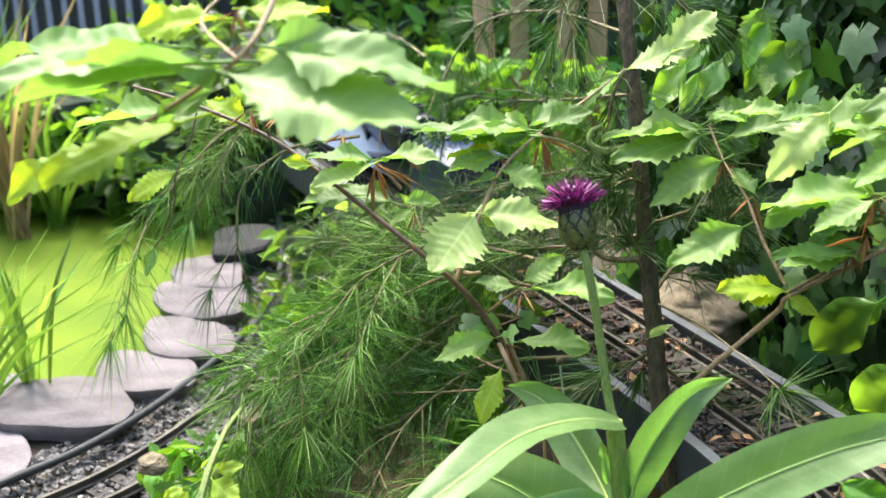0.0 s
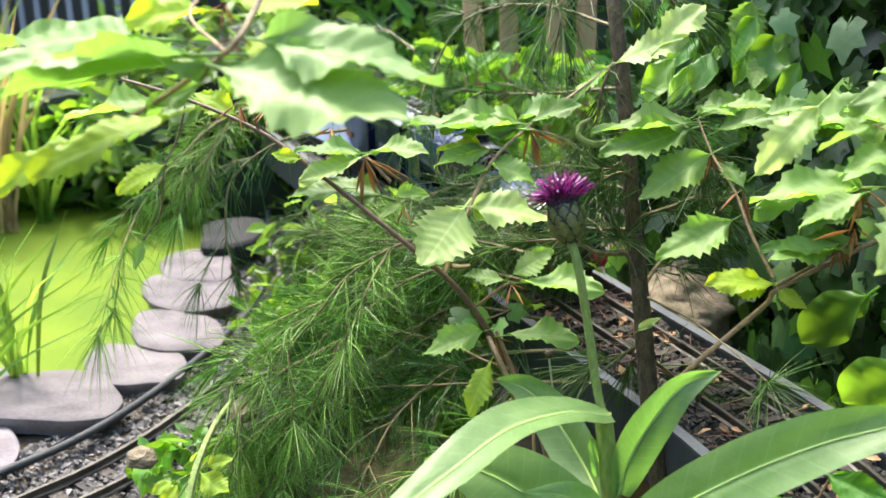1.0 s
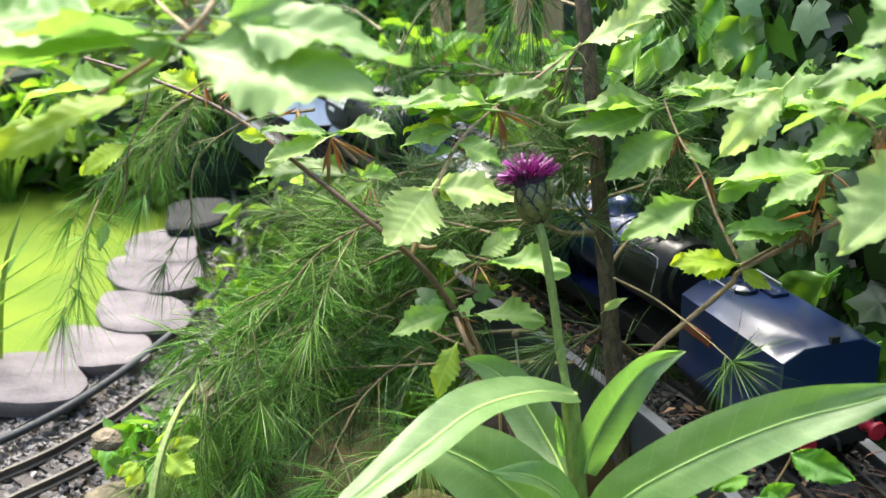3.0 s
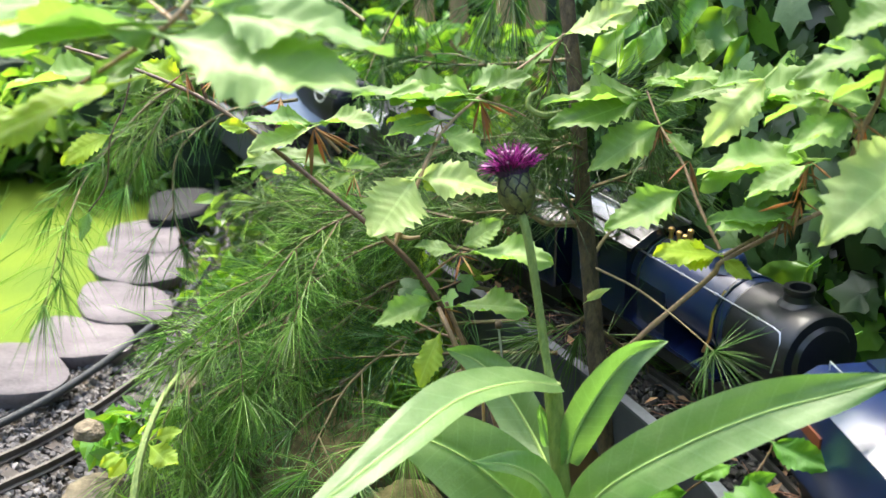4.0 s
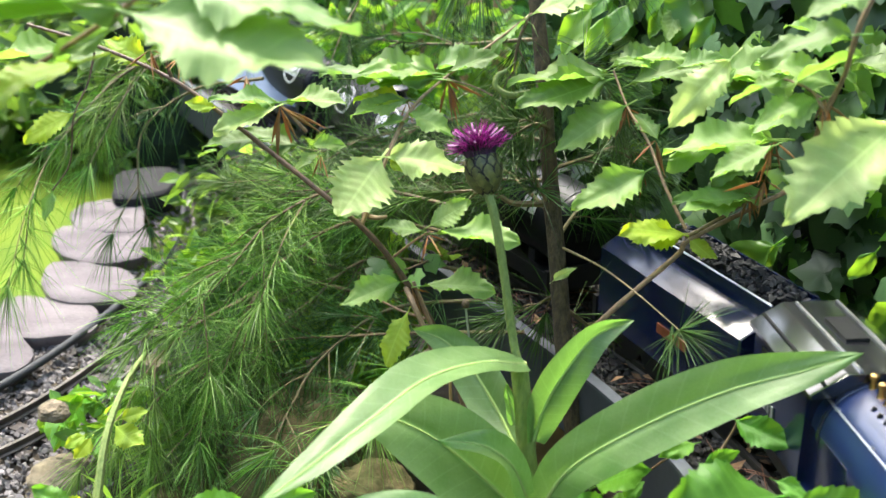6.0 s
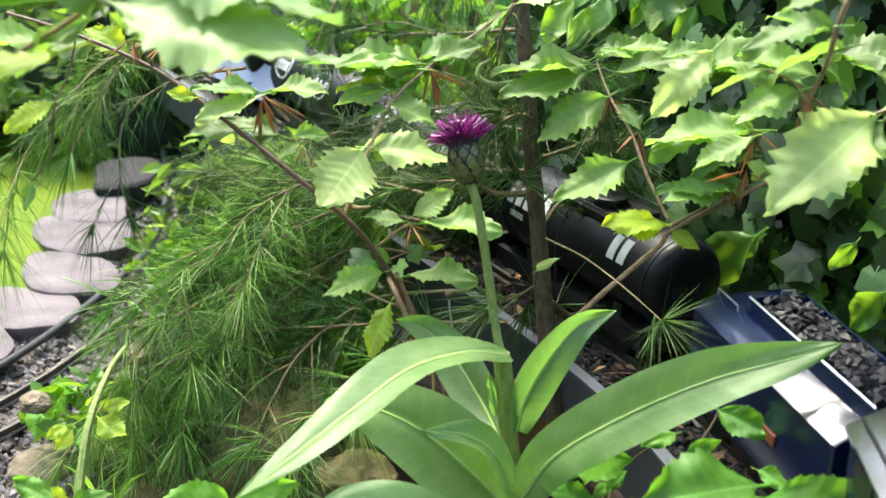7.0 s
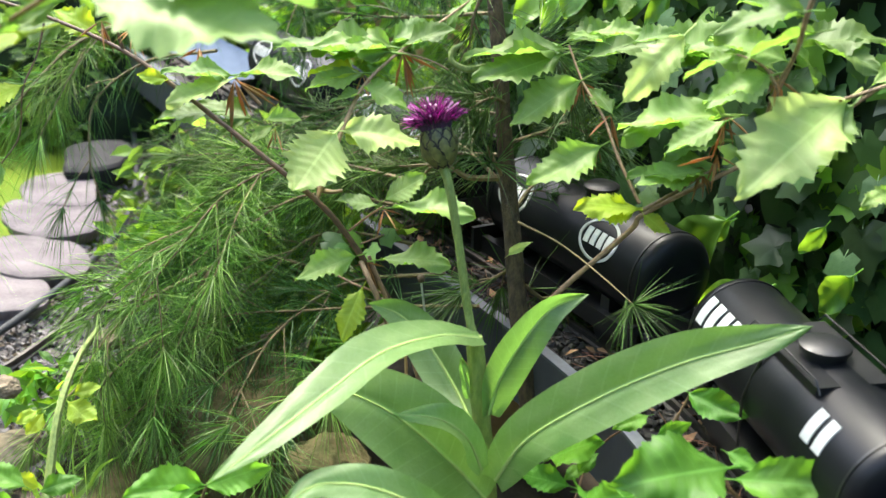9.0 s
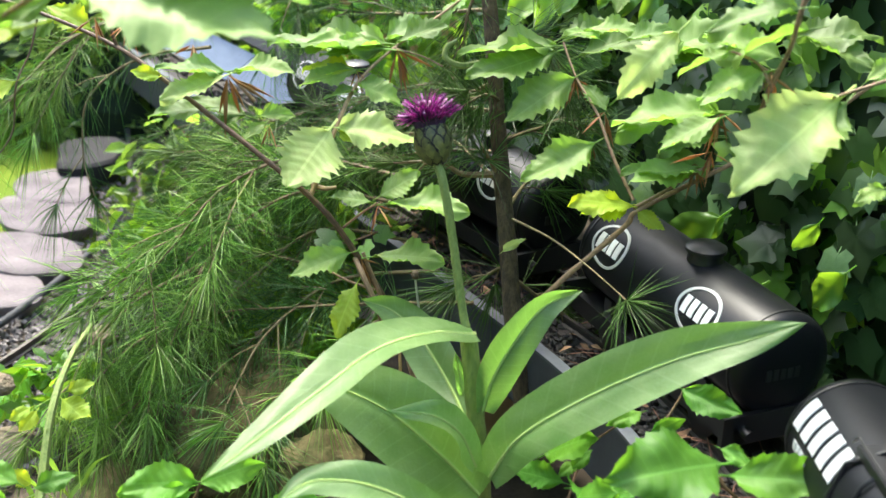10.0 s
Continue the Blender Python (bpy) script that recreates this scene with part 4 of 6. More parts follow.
def beech_side():
    t = thing("beech_branch", "forked pale beech branch with bright toothed leaves", "branch", "beech branches")
    twig(t, [(0.308, 0.682, 0.514), (0.275, 0.692, 0.483), (0.228, 0.702, 0.453), (0.173, 0.701, 0.423), (0.163, 0.701, 0.410), (0.118, 0.700, 0.366), (0.079, 0.712, 0.311), (0.054, 0.730, 0.246)], 0.0012, 0.0024, PALETWIG, "stem")
    twig(t, [(0.128, 0.779, 0.516), (0.136, 0.761, 0.495), (0.148, 0.742, 0.476), (0.157, 0.722, 0.452), (0.169, 0.705, 0.428)], 0.0008, 0.0013, PALETWIG)
    twig(t, [(0.169, 0.703, 0.423), (0.189, 0.696, 0.439), (0.215, 0.693, 0.458)], 0.0014, 0.0009, PALETWIG)
    twig(t, [(0.262, 0.699, 0.559), (0.256, 0.698, 0.528), (0.250, 0.700, 0.506), (0.232, 0.702, 0.453)], 0.0012, 0.0014, PALETWIG)
    twig(t, [(0.250, 0.704, 0.514), (0.239, 0.717, 0.520), (0.225, 0.718, 0.525)], 0.0009, 0.0006, PALETWIG)
    twig(t, [(0.276, 0.586, 0.542), (0.251, 0.592, 0.531), (0.237, 0.600, 0.523)], 0.0011, 0.0008, PALETWIG)
    for b, n, w in (((0.135, 0.760, 0.495), 8, 1.3), ((0.153, 0.743, 0.477), 7, 1.2), ((0.144, 0.730, 0.457), 4, .9), ((0.224, 0.714, 0.485), 5, 1), ((0.206, 0.697, 0.456), 6, 1.2), ((0.250, 0.704, 0.514), 6, 1), ((0.218, 0.707, 0.480), 5, 1)):
        bud_scales(t, b, n, 0.02 * w)
    for row in (
        ((0.126, 0.778, 0.514), (0.056, 0.772, 0.512), .3, "b"), ((0.125, 0.775, 0.511), (0.063, 0.751, 0.498), .6, "b"), ((0.136, 0.761, 0.497), (0.087, 0.737, 0.475), .6, "b"), ((0.129, 0.780, 0.517), (0.168, 0.790, 0.529), .45, "b"), ((0.137, 0.771, 0.508), (0.185, 0.773, 0.527), .5, "b"),
        ((0.125, 0.785, 0.516), (0.163, 0.796, 0.532), .4, "b"), ((0.163, 0.747, 0.487), (0.209, 0.757, 0.529), .55, "b"), ((0.178, 0.755, 0.508), (0.239, 0.756, 0.538), .45, "b"), ((0.189, 0.759, 0.519), (0.239, 0.739, 0.522), .5, "b"), ((0.147, 0.731, 0.460), (0.098, 0.707, 0.440), .65, "b"),
        ((0.229, 0.719, 0.485), (0.157, 0.714, 0.487), .4, "b"), ((0.223, 0.713, 0.470), (0.182, 0.708, 0.470), .35, "b"), ((0.209, 0.697, 0.454), (0.160, 0.685, 0.452), .5, "b"), ((0.170, 0.701, 0.425), (0.123, 0.690, 0.436), .4, "y"), ((0.170, 0.701, 0.424), (0.187, 0.691, 0.411), .5, "y"),
        ((0.168, 0.702, 0.426), (0.135, 0.692, 0.427), .6, "y"), ((0.155, 0.743, 0.477), (0.142, 0.761, 0.495), .4, "b"),
        # first leaf: pale colour in place of the sunlight the upper spray blocks
        ((0.253, 0.597, 0.529), (0.187, 0.548, 0.498), .5, "p", 1.05, 1, 0.1), ((0.256, 0.596, 0.527), (0.217, 0.568, 0.495), .6, "b"), ((0.250, 0.704, 0.516), (0.199, 0.688, 0.501), .5, "b"), ((0.249, 0.705, 0.517), (0.214, 0.725, 0.543), .5, "b"), ((0.254, 0.697, 0.525), (0.208, 0.714, 0.541), .4, "b"),
        ((0.257, 0.701, 0.534), (0.307, 0.686, 0.551), .45, "b"), ((0.261, 0.702, 0.538), (0.300, 0.669, 0.535), .55, "b"), ((0.260, 0.697, 0.553), (0.219, 0.702, 0.565), .4, "b"), ((0.267, 0.681, 0.511), (0.257, 0.682, 0.542), .5, "b"), ((0.284, 0.643, 0.524), (0.299, 0.639, 0.542), .5, "b"),
        ((0.288, 0.602, 0.474), (0.268, 0.591, 0.473), .6, "b"), ((0.221, 0.709, 0.487), (0.152, 0.705, 0.489), .35, "b"), ((0.221, 0.702, 0.453), (0.159, 0.691, 0.453), .45, "b"), ((0.221, 0.703, 0.472), (0.182, 0.698, 0.472), .35, "b"),
        ((0.162, 0.740, 0.526), (0.195, 0.744, 0.536), .5, "b"), ((0.149, 0.750, 0.524), (0.127, 0.754, 0.534), .4, "b"), ((0.176, 0.732, 0.505), (0.196, 0.732, 0.531), .55, "b"), ((0.136, 0.762, 0.527), (0.175, 0.755, 0.536), .45, "b"),
    ):
        leaf(t, *row)


def beech_top():
    """The spray that hangs in from above, close to the lens."""
    t = thing("beech_branch", "pale beech spray hanging in from above", "branch", "beech branches")
    twig(t, [(0.230, 0.572, 0.621), (0.216, 0.572, 0.588), (0.213, 0.578, 0.558), (0.208, 0.586, 0.537), (0.208, 0.600, 0.510)], 0.0017, 0.0010, PALETWIG)
    twig(t, [(0.208, 0.586, 0.538), (0.201, 0.591, 0.548), (0.188, 0.596, 0.553)], 0.0010, 0.0006, PALETWIG)
    bud_scales(t, (0.207, 0.587, 0.543), 7, 0.019)
    bud_scales(t, (0.197, 0.634, 0.503), 6, 0.02)
    bud_scales(t, (0.194, 0.630, 0.486), 6, 0.022)
    for row in (
        ((0.212, 0.562, 0.583), (0.165, 0.566, 0.579), 0.45, "b", 1.0),
        ((0.200, 0.517, 0.611), (0.165, 0.507, 0.604), 0.5, "b", 1.1),
        ((0.205, 0.588, 0.544), (0.169, 0.586, 0.533), 0.5, "b", 0.95),
        ((0.224, 0.576, 0.570), (0.187, 0.598, 0.557), 0.3, "b", 0.9),
        ((0.188, 0.596, 0.553), (0.162, 0.611, 0.537), 0.3, "b", 1.0),
        ((0.205, 0.556, 0.599), (0.196, 0.584, 0.617), 0.5, "b", 1.0),
        ((0.178, 0.662, 0.551), (0.139, 0.643, 0.518), 0.75, "p", 0.8),
        ((0.200, 0.634, 0.506), (0.161, 0.629, 0.490), 0.4, "b", 0.9),
    ):
        leaf(t, *row)


def low_shoot():
    """A young beech shoot low by the trough."""
    t = thing("beech_seedling", "low beech shoot with fresh ribbed leaves", "seedling")
    twig(t, [(0.152, 0.582, 0.280), (0.161, 0.576, 0.320), (0.177, 0.585, 0.344), (0.182, 0.589, 0.353)], 0.0011, 0.0006, TWIG)
    twig(t, [(0.115, 0.581, 0.277), (0.129, 0.597, 0.306), (0.152, 0.575, 0.345)], 0.0009, 0.0006, TWIG)
    twig(t, [(0.221, 0.507, 0.308), (0.188, 0.507, 0.336), (0.182, 0.510, 0.344)], 0.0012, 0.0008, TWIG)
    for row in (
        ((0.179, 0.589, 0.353), (0.206, 0.560, 0.350), .85, "g"), ((0.160, 0.575, 0.331), (0.178, 0.569, 0.344), .8, "g"), ((0.155, 0.575, 0.345), (0.134, 0.564, 0.345), .6, "g"), ((0.182, 0.504, 0.356), (0.122, 0.473, 0.372), .6, "g", 1.2), ((0.182, 0.502, 0.350), (0.228, 0.475, 0.364), .6, "g"),
        ((0.182, 0.516, 0.358), (0.198, 0.504, 0.356), .6, "g"), ((0.113, 0.577, 0.295), (0.078, 0.576, 0.307), .6, "g"), ((0.117, 0.584, 0.299), (0.127, 0.584, 0.314), .7, "g"), ((0.101, 0.592, 0.305), (0.123, 0.558, 0.342), .5, "g"), ((0.115, 0.568, 0.298), (0.134, 0.516, 0.330), .7, "g"),
        ((0.122, 0.590, 0.302), (0.110, 0.579, 0.300), .7, "g"), ((0.127, 0.499, 0.342), (0.103, 0.524, 0.323), .6, "g"),
    ):
        leaf(t, *row)
    t = thing("beech_seedling", "ground-level beech shoot with broad bright leaves", "seedling")
    twig(t, [(-0.123, 0.582, 0.252), (-0.110, 0.592, 0.277), (-0.106, 0.595, 0.287)], 0.0012, 0.0008, TWIG)
    for row in (
        ((-0.106, 0.595, 0.287), (-0.151, 0.578, 0.298), .65, "g", 1.1), ((-0.108, 0.595, 0.285), (-0.068, 0.591, 0.304), .7, "g"), ((-0.110, 0.593, 0.281), (-0.138, 0.564, 0.289), .6, "g"), ((-0.034, 0.592, 0.277), (-0.068, 0.582, 0.280), .6, "g"), ((-0.020, 0.582, 0.280), (0.010, 0.576, 0.292), .6, "g"),
        ((-0.219, 0.612, 0.275), (-0.247, 0.617, 0.289), .6, "g"), ((-0.212, 0.611, 0.272), (-0.187, 0.615, 0.282), .6, "g"), ((-0.222, 0.600, 0.271), (-0.247, 0.593, 0.281), .6, "g"),
    ):
        leaf(t, *row)


beech_main()
beech_near()
beech_side()
beech_top()
low_shoot()


# ---- the knapweed ----
def lance_leaf(parent, pts, half, turn=0.0, fold=0.25, seed=0):
    """A long lance-shaped leaf along a curved rib, rolled by turn degrees, with a raised pale midrib."""
    line = curve(pts, 10)
    n, m = len(line), 6
    vs, ribs = [], []
    for i, p in enumerate(line):
        s = i / (n - 1)
        d = (line[min(i + 1, n - 1)] - line[max(i - 1, 0)]).normalized()
        side = d.cross(UP * 0.7 + FRONT * 0.5).normalized()
        side = Matrix.Rotation(radians(turn), 3, d) @ side
        nor = side.cross(d)
        w = half * (max(0.0, math.sin(math.pi * (0.07 + 0.93 * s) ** 0.85)) ** 0.8) + 0.0008 * (1 - s)
        for j in range(-m, m + 1):
            v = j / m
            q = p + side * (v * w * math.cos(fold)) + nor * (abs(v) * w * math.sin(fold) + 0.0016 * math.sin(9 * s + 3 * v + seed) * abs(v) + 0.0006 * noise.noise(Vector((s * 30, v * 5, seed))))
            vs.append(q + nor * (-0.0006 if abs(v) < 0.1 else 0))
        ribs.append(p - nor * 0.0002)
    k = 2 * m + 1
    fs = [(i * k + j, (i + 1) * k + j, (i + 1) * k + j + 1, i * k + j + 1) for i in range(n - 1) for j in range(k - 1)]
    me = soup("leaf", [tuple(v) for v in vs], fs, THISTLE_LEAF, True)
    uv = me.uv_layers.new(name="rib")
    for lo in me.loops:
        i, j = divmod(lo.vertex_index, k)
        uv.data[lo.index].uv = (i / (n - 1), (j - m) / m * 0.25)
    lf = part("leaf", me, None, parent, "long lance-shaped grey-green leaf")
    part("midrib", Build().tube(ribs, [0.0011 * (1 - 0.85 * i / (n - 1)) + 0.0001 for i in range(n)], 6), MIDRIB, lf, "pale raised midrib")
    return lf


def knapweed():
    t = thing("knapweed_plant", "knapweed with one purple flower head and long leaves", "flower")
    twig(t, [(0.071, 0.613, 0.165), (0.068, 0.619, 0.250), (0.062, 0.622, 0.314), (0.058, 0.625, 0.352), (0.056, 0.627, 0.370)], 0.0068, 0.0052, STEM, "stem", 12)
    twig(t, [(0.056, 0.626, 0.367), (0.052, 0.633, 0.386), (0.046, 0.643, 0.426), (0.040, 0.650, 0.459), (0.035, 0.656, 0.473)], 0.0029, 0.0026, STEM, "flower_stalk", 12)
    lance_leaf(t, [(0.059, 0.622, 0.372), (0.033, 0.605, 0.382), (0.000, 0.575, 0.387), (-0.030, 0.540, 0.381), (-0.061, 0.510, 0.370), (-0.087, 0.489, 0.359)], 0.0165, 14, 0.22, 1)
    lance_leaf(t, [(0.063, 0.592, 0.277), (0.041, 0.591, 0.304), (0.010, 0.596, 0.332), (-0.020, 0.602, 0.346), (-0.051, 0.608, 0.348)], 0.026, -22, 0.12, 2)
    lance_leaf(t, [(0.055, 0.622, 0.314), (0.046, 0.643, 0.326), (0.029, 0.666, 0.346), (0.011, 0.677, 0.361), (-0.009, 0.680, 0.368)], 0.0155, -30, 0.3, 3)
    lance_leaf(t, [(0.066, 0.619, 0.320), (0.072, 0.622, 0.342), (0.086, 0.626, 0.367), (0.103, 0.633, 0.385), (0.127, 0.641, 0.392)], 0.0135, 40, 0.3, 4)
    lance_leaf(t, [(0.068, 0.587, 0.293), (0.085, 0.579, 0.327), (0.123, 0.565, 0.363), (0.165, 0.555, 0.390), (0.202, 0.549, 0.405), (0.232, 0.548, 0.416)], 0.0185, 20, 0.25, 5)
    lance_leaf(t, [(0.059, 0.581, 0.305), (0.049, 0.575, 0.331), (0.032, 0.570, 0.347), (0.006, 0.567, 0.352)], 0.0115, 5, 0.25, 6)
    lance_leaf(t, [(0.054, 0.622, 0.330), (0.051, 0.623, 0.345), (0.048, 0.623, 0.359)], 0.004, 0, 0.3, 7)
    lance_leaf(t, [(0.075, 0.526, 0.275), (0.012, 0.507, 0.336), (-0.029, 0.502, 0.350), (-0.051, 0.489, 0.345)], 0.012, 5, 0.2, 8)
    # flower head
    c, top = Vector((0.034, 0.659, 0.4815)), Vector((0.030, 0.666, 0.5015))
    ax = (top - c).normalized()
    q = Vector((0, 0, 1)).rotation_difference(ax).to_matrix().to_4x4()
    base = Matrix.Translation(c) @ q
    head = part("flower_head", Build().add(*lathe_z([(-0.0105, 0.0025), (-0.0095, 0.0062), (-0.005, 0.0098), (0.0, 0.0106), (0.006, 0.0094), (0.011, 0.0072), (0.013, 0.006)], base)), BRACT, t, "swollen green involucre")
    rng = np.random.default_rng(3)
    rim = [(0, -0.0005), (0.0022, 0.0014), (0.0031, 0.0040), (0.0024, 0.0066), (0, 0.0088), (-0.0024, 0.0066), (-0.0031, 0.0040), (-0.0022, 0.0014)]
    ring = [(q, (q + 1) % 8, 8) for q in range(8)]
    scale = Build().add([(0.0003 - 9 * y * y, y, z) for y, z in rim] + [(0.0011, 0, 0.0042)], ring).mesh("bract", BRACT, 60)
    fringe = Build().add([(-0.0001 - 9 * y * y, y * 1.32, 0.0045 + (z - 0.0045) * 1.26) for y, z in rim] + [(0.0001, 0, 0.0045)], ring).mesh("fringe", BRACT_EDGE, 0)
    for k, (z, r, n, tilt) in enumerate(((-0.0125, 0.0052, 8, 34), (-0.0090, 0.0082, 9, 20), (-0.0045, 0.0102, 9, 6), (0.0005, 0.0104, 9, -6), (0.0050, 0.0092, 8, -14))):
        for i in range(n):
            a = 360 * (i + 0.5 * (k % 2)) / n + rng.uniform(-6, 6)
            m = base @ pose(0, 0, z, 0, 0, a) @ pose(r, 0, 0, 0, tilt, 0) @ Matrix.Scale(rng.uniform(0.95, 1.1), 4)
            part("bract", scale, BRACT, head, m=m)
            part("bract", fringe, BRACT_EDGE, head, "black-fringed bract tip", m=m)
    fl, dk, an = Build(), Build(), Build()
    for i in range(230):
        a, u = rng.uniform(0, 6.28), math.sqrt(rng.uniform(0, 1))
        lean = 0.1 + 1.15 * u + rng.uniform(-0.2, 0.2)
        d = Vector((math.cos(a) * math.sin(lean), math.sin(a) * math.sin(lean), math.cos(lean)))
        p0 = Vector((math.cos(a) * 0.006 * u, math.sin(a) * 0.006 * u, 0.011))
        ln = rng.uniform(0.008, 0.0165) + 0.0035 * (1 - u)
        mid = p0 + d * ln * 0.55 + Vector((0, 0, 0.002))
        end = p0 + d * ln
        (dk if i % 3 == 0 else fl).tube([base @ p0, base @ mid, base @ end], [0.0003, 0.0004, 0.00015], 5)
        for j in range(3):
            b2 = a + rng.uniform(-1.2, 1.2)
            e2 = mid + (d + Vector((math.cos(b2), math.sin(b2), 0.2)) * 0.55).normalized() * ln * 0.5
            (dk if j == 2 else fl).tube([base @ mid, base @ e2], [0.00028, 0.0001], 4)
        if i % 3 == 0 and u < 0.8:
            an.tube([base @ (mid + d * 0.002), base @ (end + d * 0.0015)], [0.0004, 0.0006], 5)
    for i in range(110):
        a = rng.uniform(0, 6.28)
        dk.tube([base @ Vector((math.cos(a) * 0.0075, math.sin(a) * 0.0075, 0.0085)), base @ Vector((math.cos(a) * 0.0112, math.sin(a) * 0.0112, 0.0150 + rng.uniform(0, 0.004)))], [0.0010, 0.0002], 4)
    tagged(part("floret", fl, FLORET, head, "spidery magenta-purple florets"), kind="stuff")
    tagged(part("dark_floret", dk, DEEP, head, "dark purple inner florets"), kind="stuff")
    tagged(part("anther", an, STAMEN, head, "pale pink anthers"), kind="stuff")


def lathe_z(profile, m, n=28):
    vs = [m @ Vector((r * math.cos(6.28319 * k / n), r * math.sin(6.28319 * k / n), z)) for z, r in profile for k in range(n)]
    fs = [(i * n + k, i * n + (k + 1) % n, (i + 1) * n + (k + 1) % n, (i + 1) * n + k) for i in range(len(profile) - 1) for k in range(n)]
    return vs, fs + [tuple(range(n - 1, -1, -1)), tuple(range(len(vs) - n, len(vs)))]


knapweed()


# ---- the young pine ----
def needle_cloud(rng, base, way, length, radius=0.0003, droop=0.25):
    """Three-sided tapering needles: arrays of starts, directions and lengths to vertices and faces."""
    n = len(base)
    side = np.cross(way, rng.normal(size=(n, 3)))
    side /= np.linalg.norm(side, axis=1)[:, None]
    up = np.cross(way, side)
    L = length[:, None]
    mid = base + way * L * 0.5 + np.array([0, 0, -1]) * L * droop * 0.12
    end = base + way * L + np.array([0, 0, -1]) * L * droop * 0.5
    v = np.empty((n, 7, 3))
    for k in range(3):
        a = 2.0944 * k
        off = (side * math.cos(a) + up * math.sin(a)) * radius
        v[:, k], v[:, 3 + k] = base + off, mid + off * 0.9
    v[:, 6] = end
    f = []
    for i in range(n):
        o = i * 7
        f += [(o, o + 1, o + 4, o + 3), (o + 1, o + 2, o + 5, o + 4), (o + 2, o, o + 3, o + 5), (o + 3, o + 4, o + 6), (o + 4, o + 5, o + 6), (o + 5, o + 3, o + 6)]
    return v.reshape(-1, 3), f


def pine_branch(tree, pts, r=0.0018, step=0.0078, length=0.056, per=6, open_=1.35, seed=0, lit=False, side=5, droop=0.3, start=0.15, star=0.38):
    """A branch with its side shoots, all set with bundles of long needles."""
    rng = np.random.default_rng(100 + seed)
    line = curve(pts, 14)
    n = len(line) - 1
    total = sum((line[i + 1] - line[i]).length for i in range(n))
    wood = Build().tube(line, [r * (1 - 0.7 * i / n) for i in range(n + 1)], 6)
    shoots = [(line, start)]
    for k in range(side):
        i = int(n * (0.2 + 0.75 * (k + rng.uniform(0, 0.6)) / max(1, side)))
        i = min(i, n - 1)
        d = (line[min(i + 2, n)] - line[i]).normalized()
        out = Vector(rng.normal(size=3))
        out = (out - d * out.dot(d)).normalized()
        out.z = out.z * 0.5 - 0.1
        way = (d * 0.75 + out * 0.7).normalized()
        ln = total * rng.uniform(0.18, 0.36)
        sub = curve([line[i], line[i] + way * ln * 0.5, line[i] + way * ln + Vector((0, 0, -0.15 * ln))], 8)
        wood.tube(sub, [r * 0.45 * (1 - 0.6 * j / (len(sub) - 1)) for j in range(len(sub))], 5)
        shoots.append((sub, 0.1))
    part("branch", wood, PINETWIG, tree, "thin pine branch")
    bs, ws, ls = [], [], []
    for sp, s0 in shoots:
        acc = 0.0
        tot = sum((sp[i + 1] - sp[i]).length for i in range(len(sp) - 1))
        run_ = 0.0
        for i in range(len(sp) - 1):
            seg = sp[i + 1] - sp[i]
            d = seg.normalized()
            acc += seg.length
            run_ += seg.length
            while acc > step:
                acc -= step
                if run_ < s0 * tot:
                    continue
                p = sp[i] + seg * rng.uniform(0, 1)
                o = Vector(rng.normal(size=3))
                o = (o - d * o.dot(d)).normalized()
                tuft = (d * 1.0 + o * open_ * rng.uniform(0.6, 1.3)).normalized()
                for _ in range(per):
                    w = (tuft + Vector(rng.normal(size=3)) * 0.36).normalized()
                    bs.append(p)
                    ws.append(w)
                    ls.append(length * rng.uniform(0.7, 1.15))
        d = (sp[-1] - sp[-2]).normalized()
        for _ in range(per * 5):
            ws.append((d + Vector(rng.normal(size=3)) * star).normalized())
            bs.append(sp[-1])
            ls.append(length * rng.uniform(0.6, 1.05))
    v, f = needle_cloud(rng, np.array([tuple(b) for b in bs]), np.array([tuple(w) for w in ws]), np.array(ls), droop=droop)
    # lit picks the needle colour that has the sunlight in it
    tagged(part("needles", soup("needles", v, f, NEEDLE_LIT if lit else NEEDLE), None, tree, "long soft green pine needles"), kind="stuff")


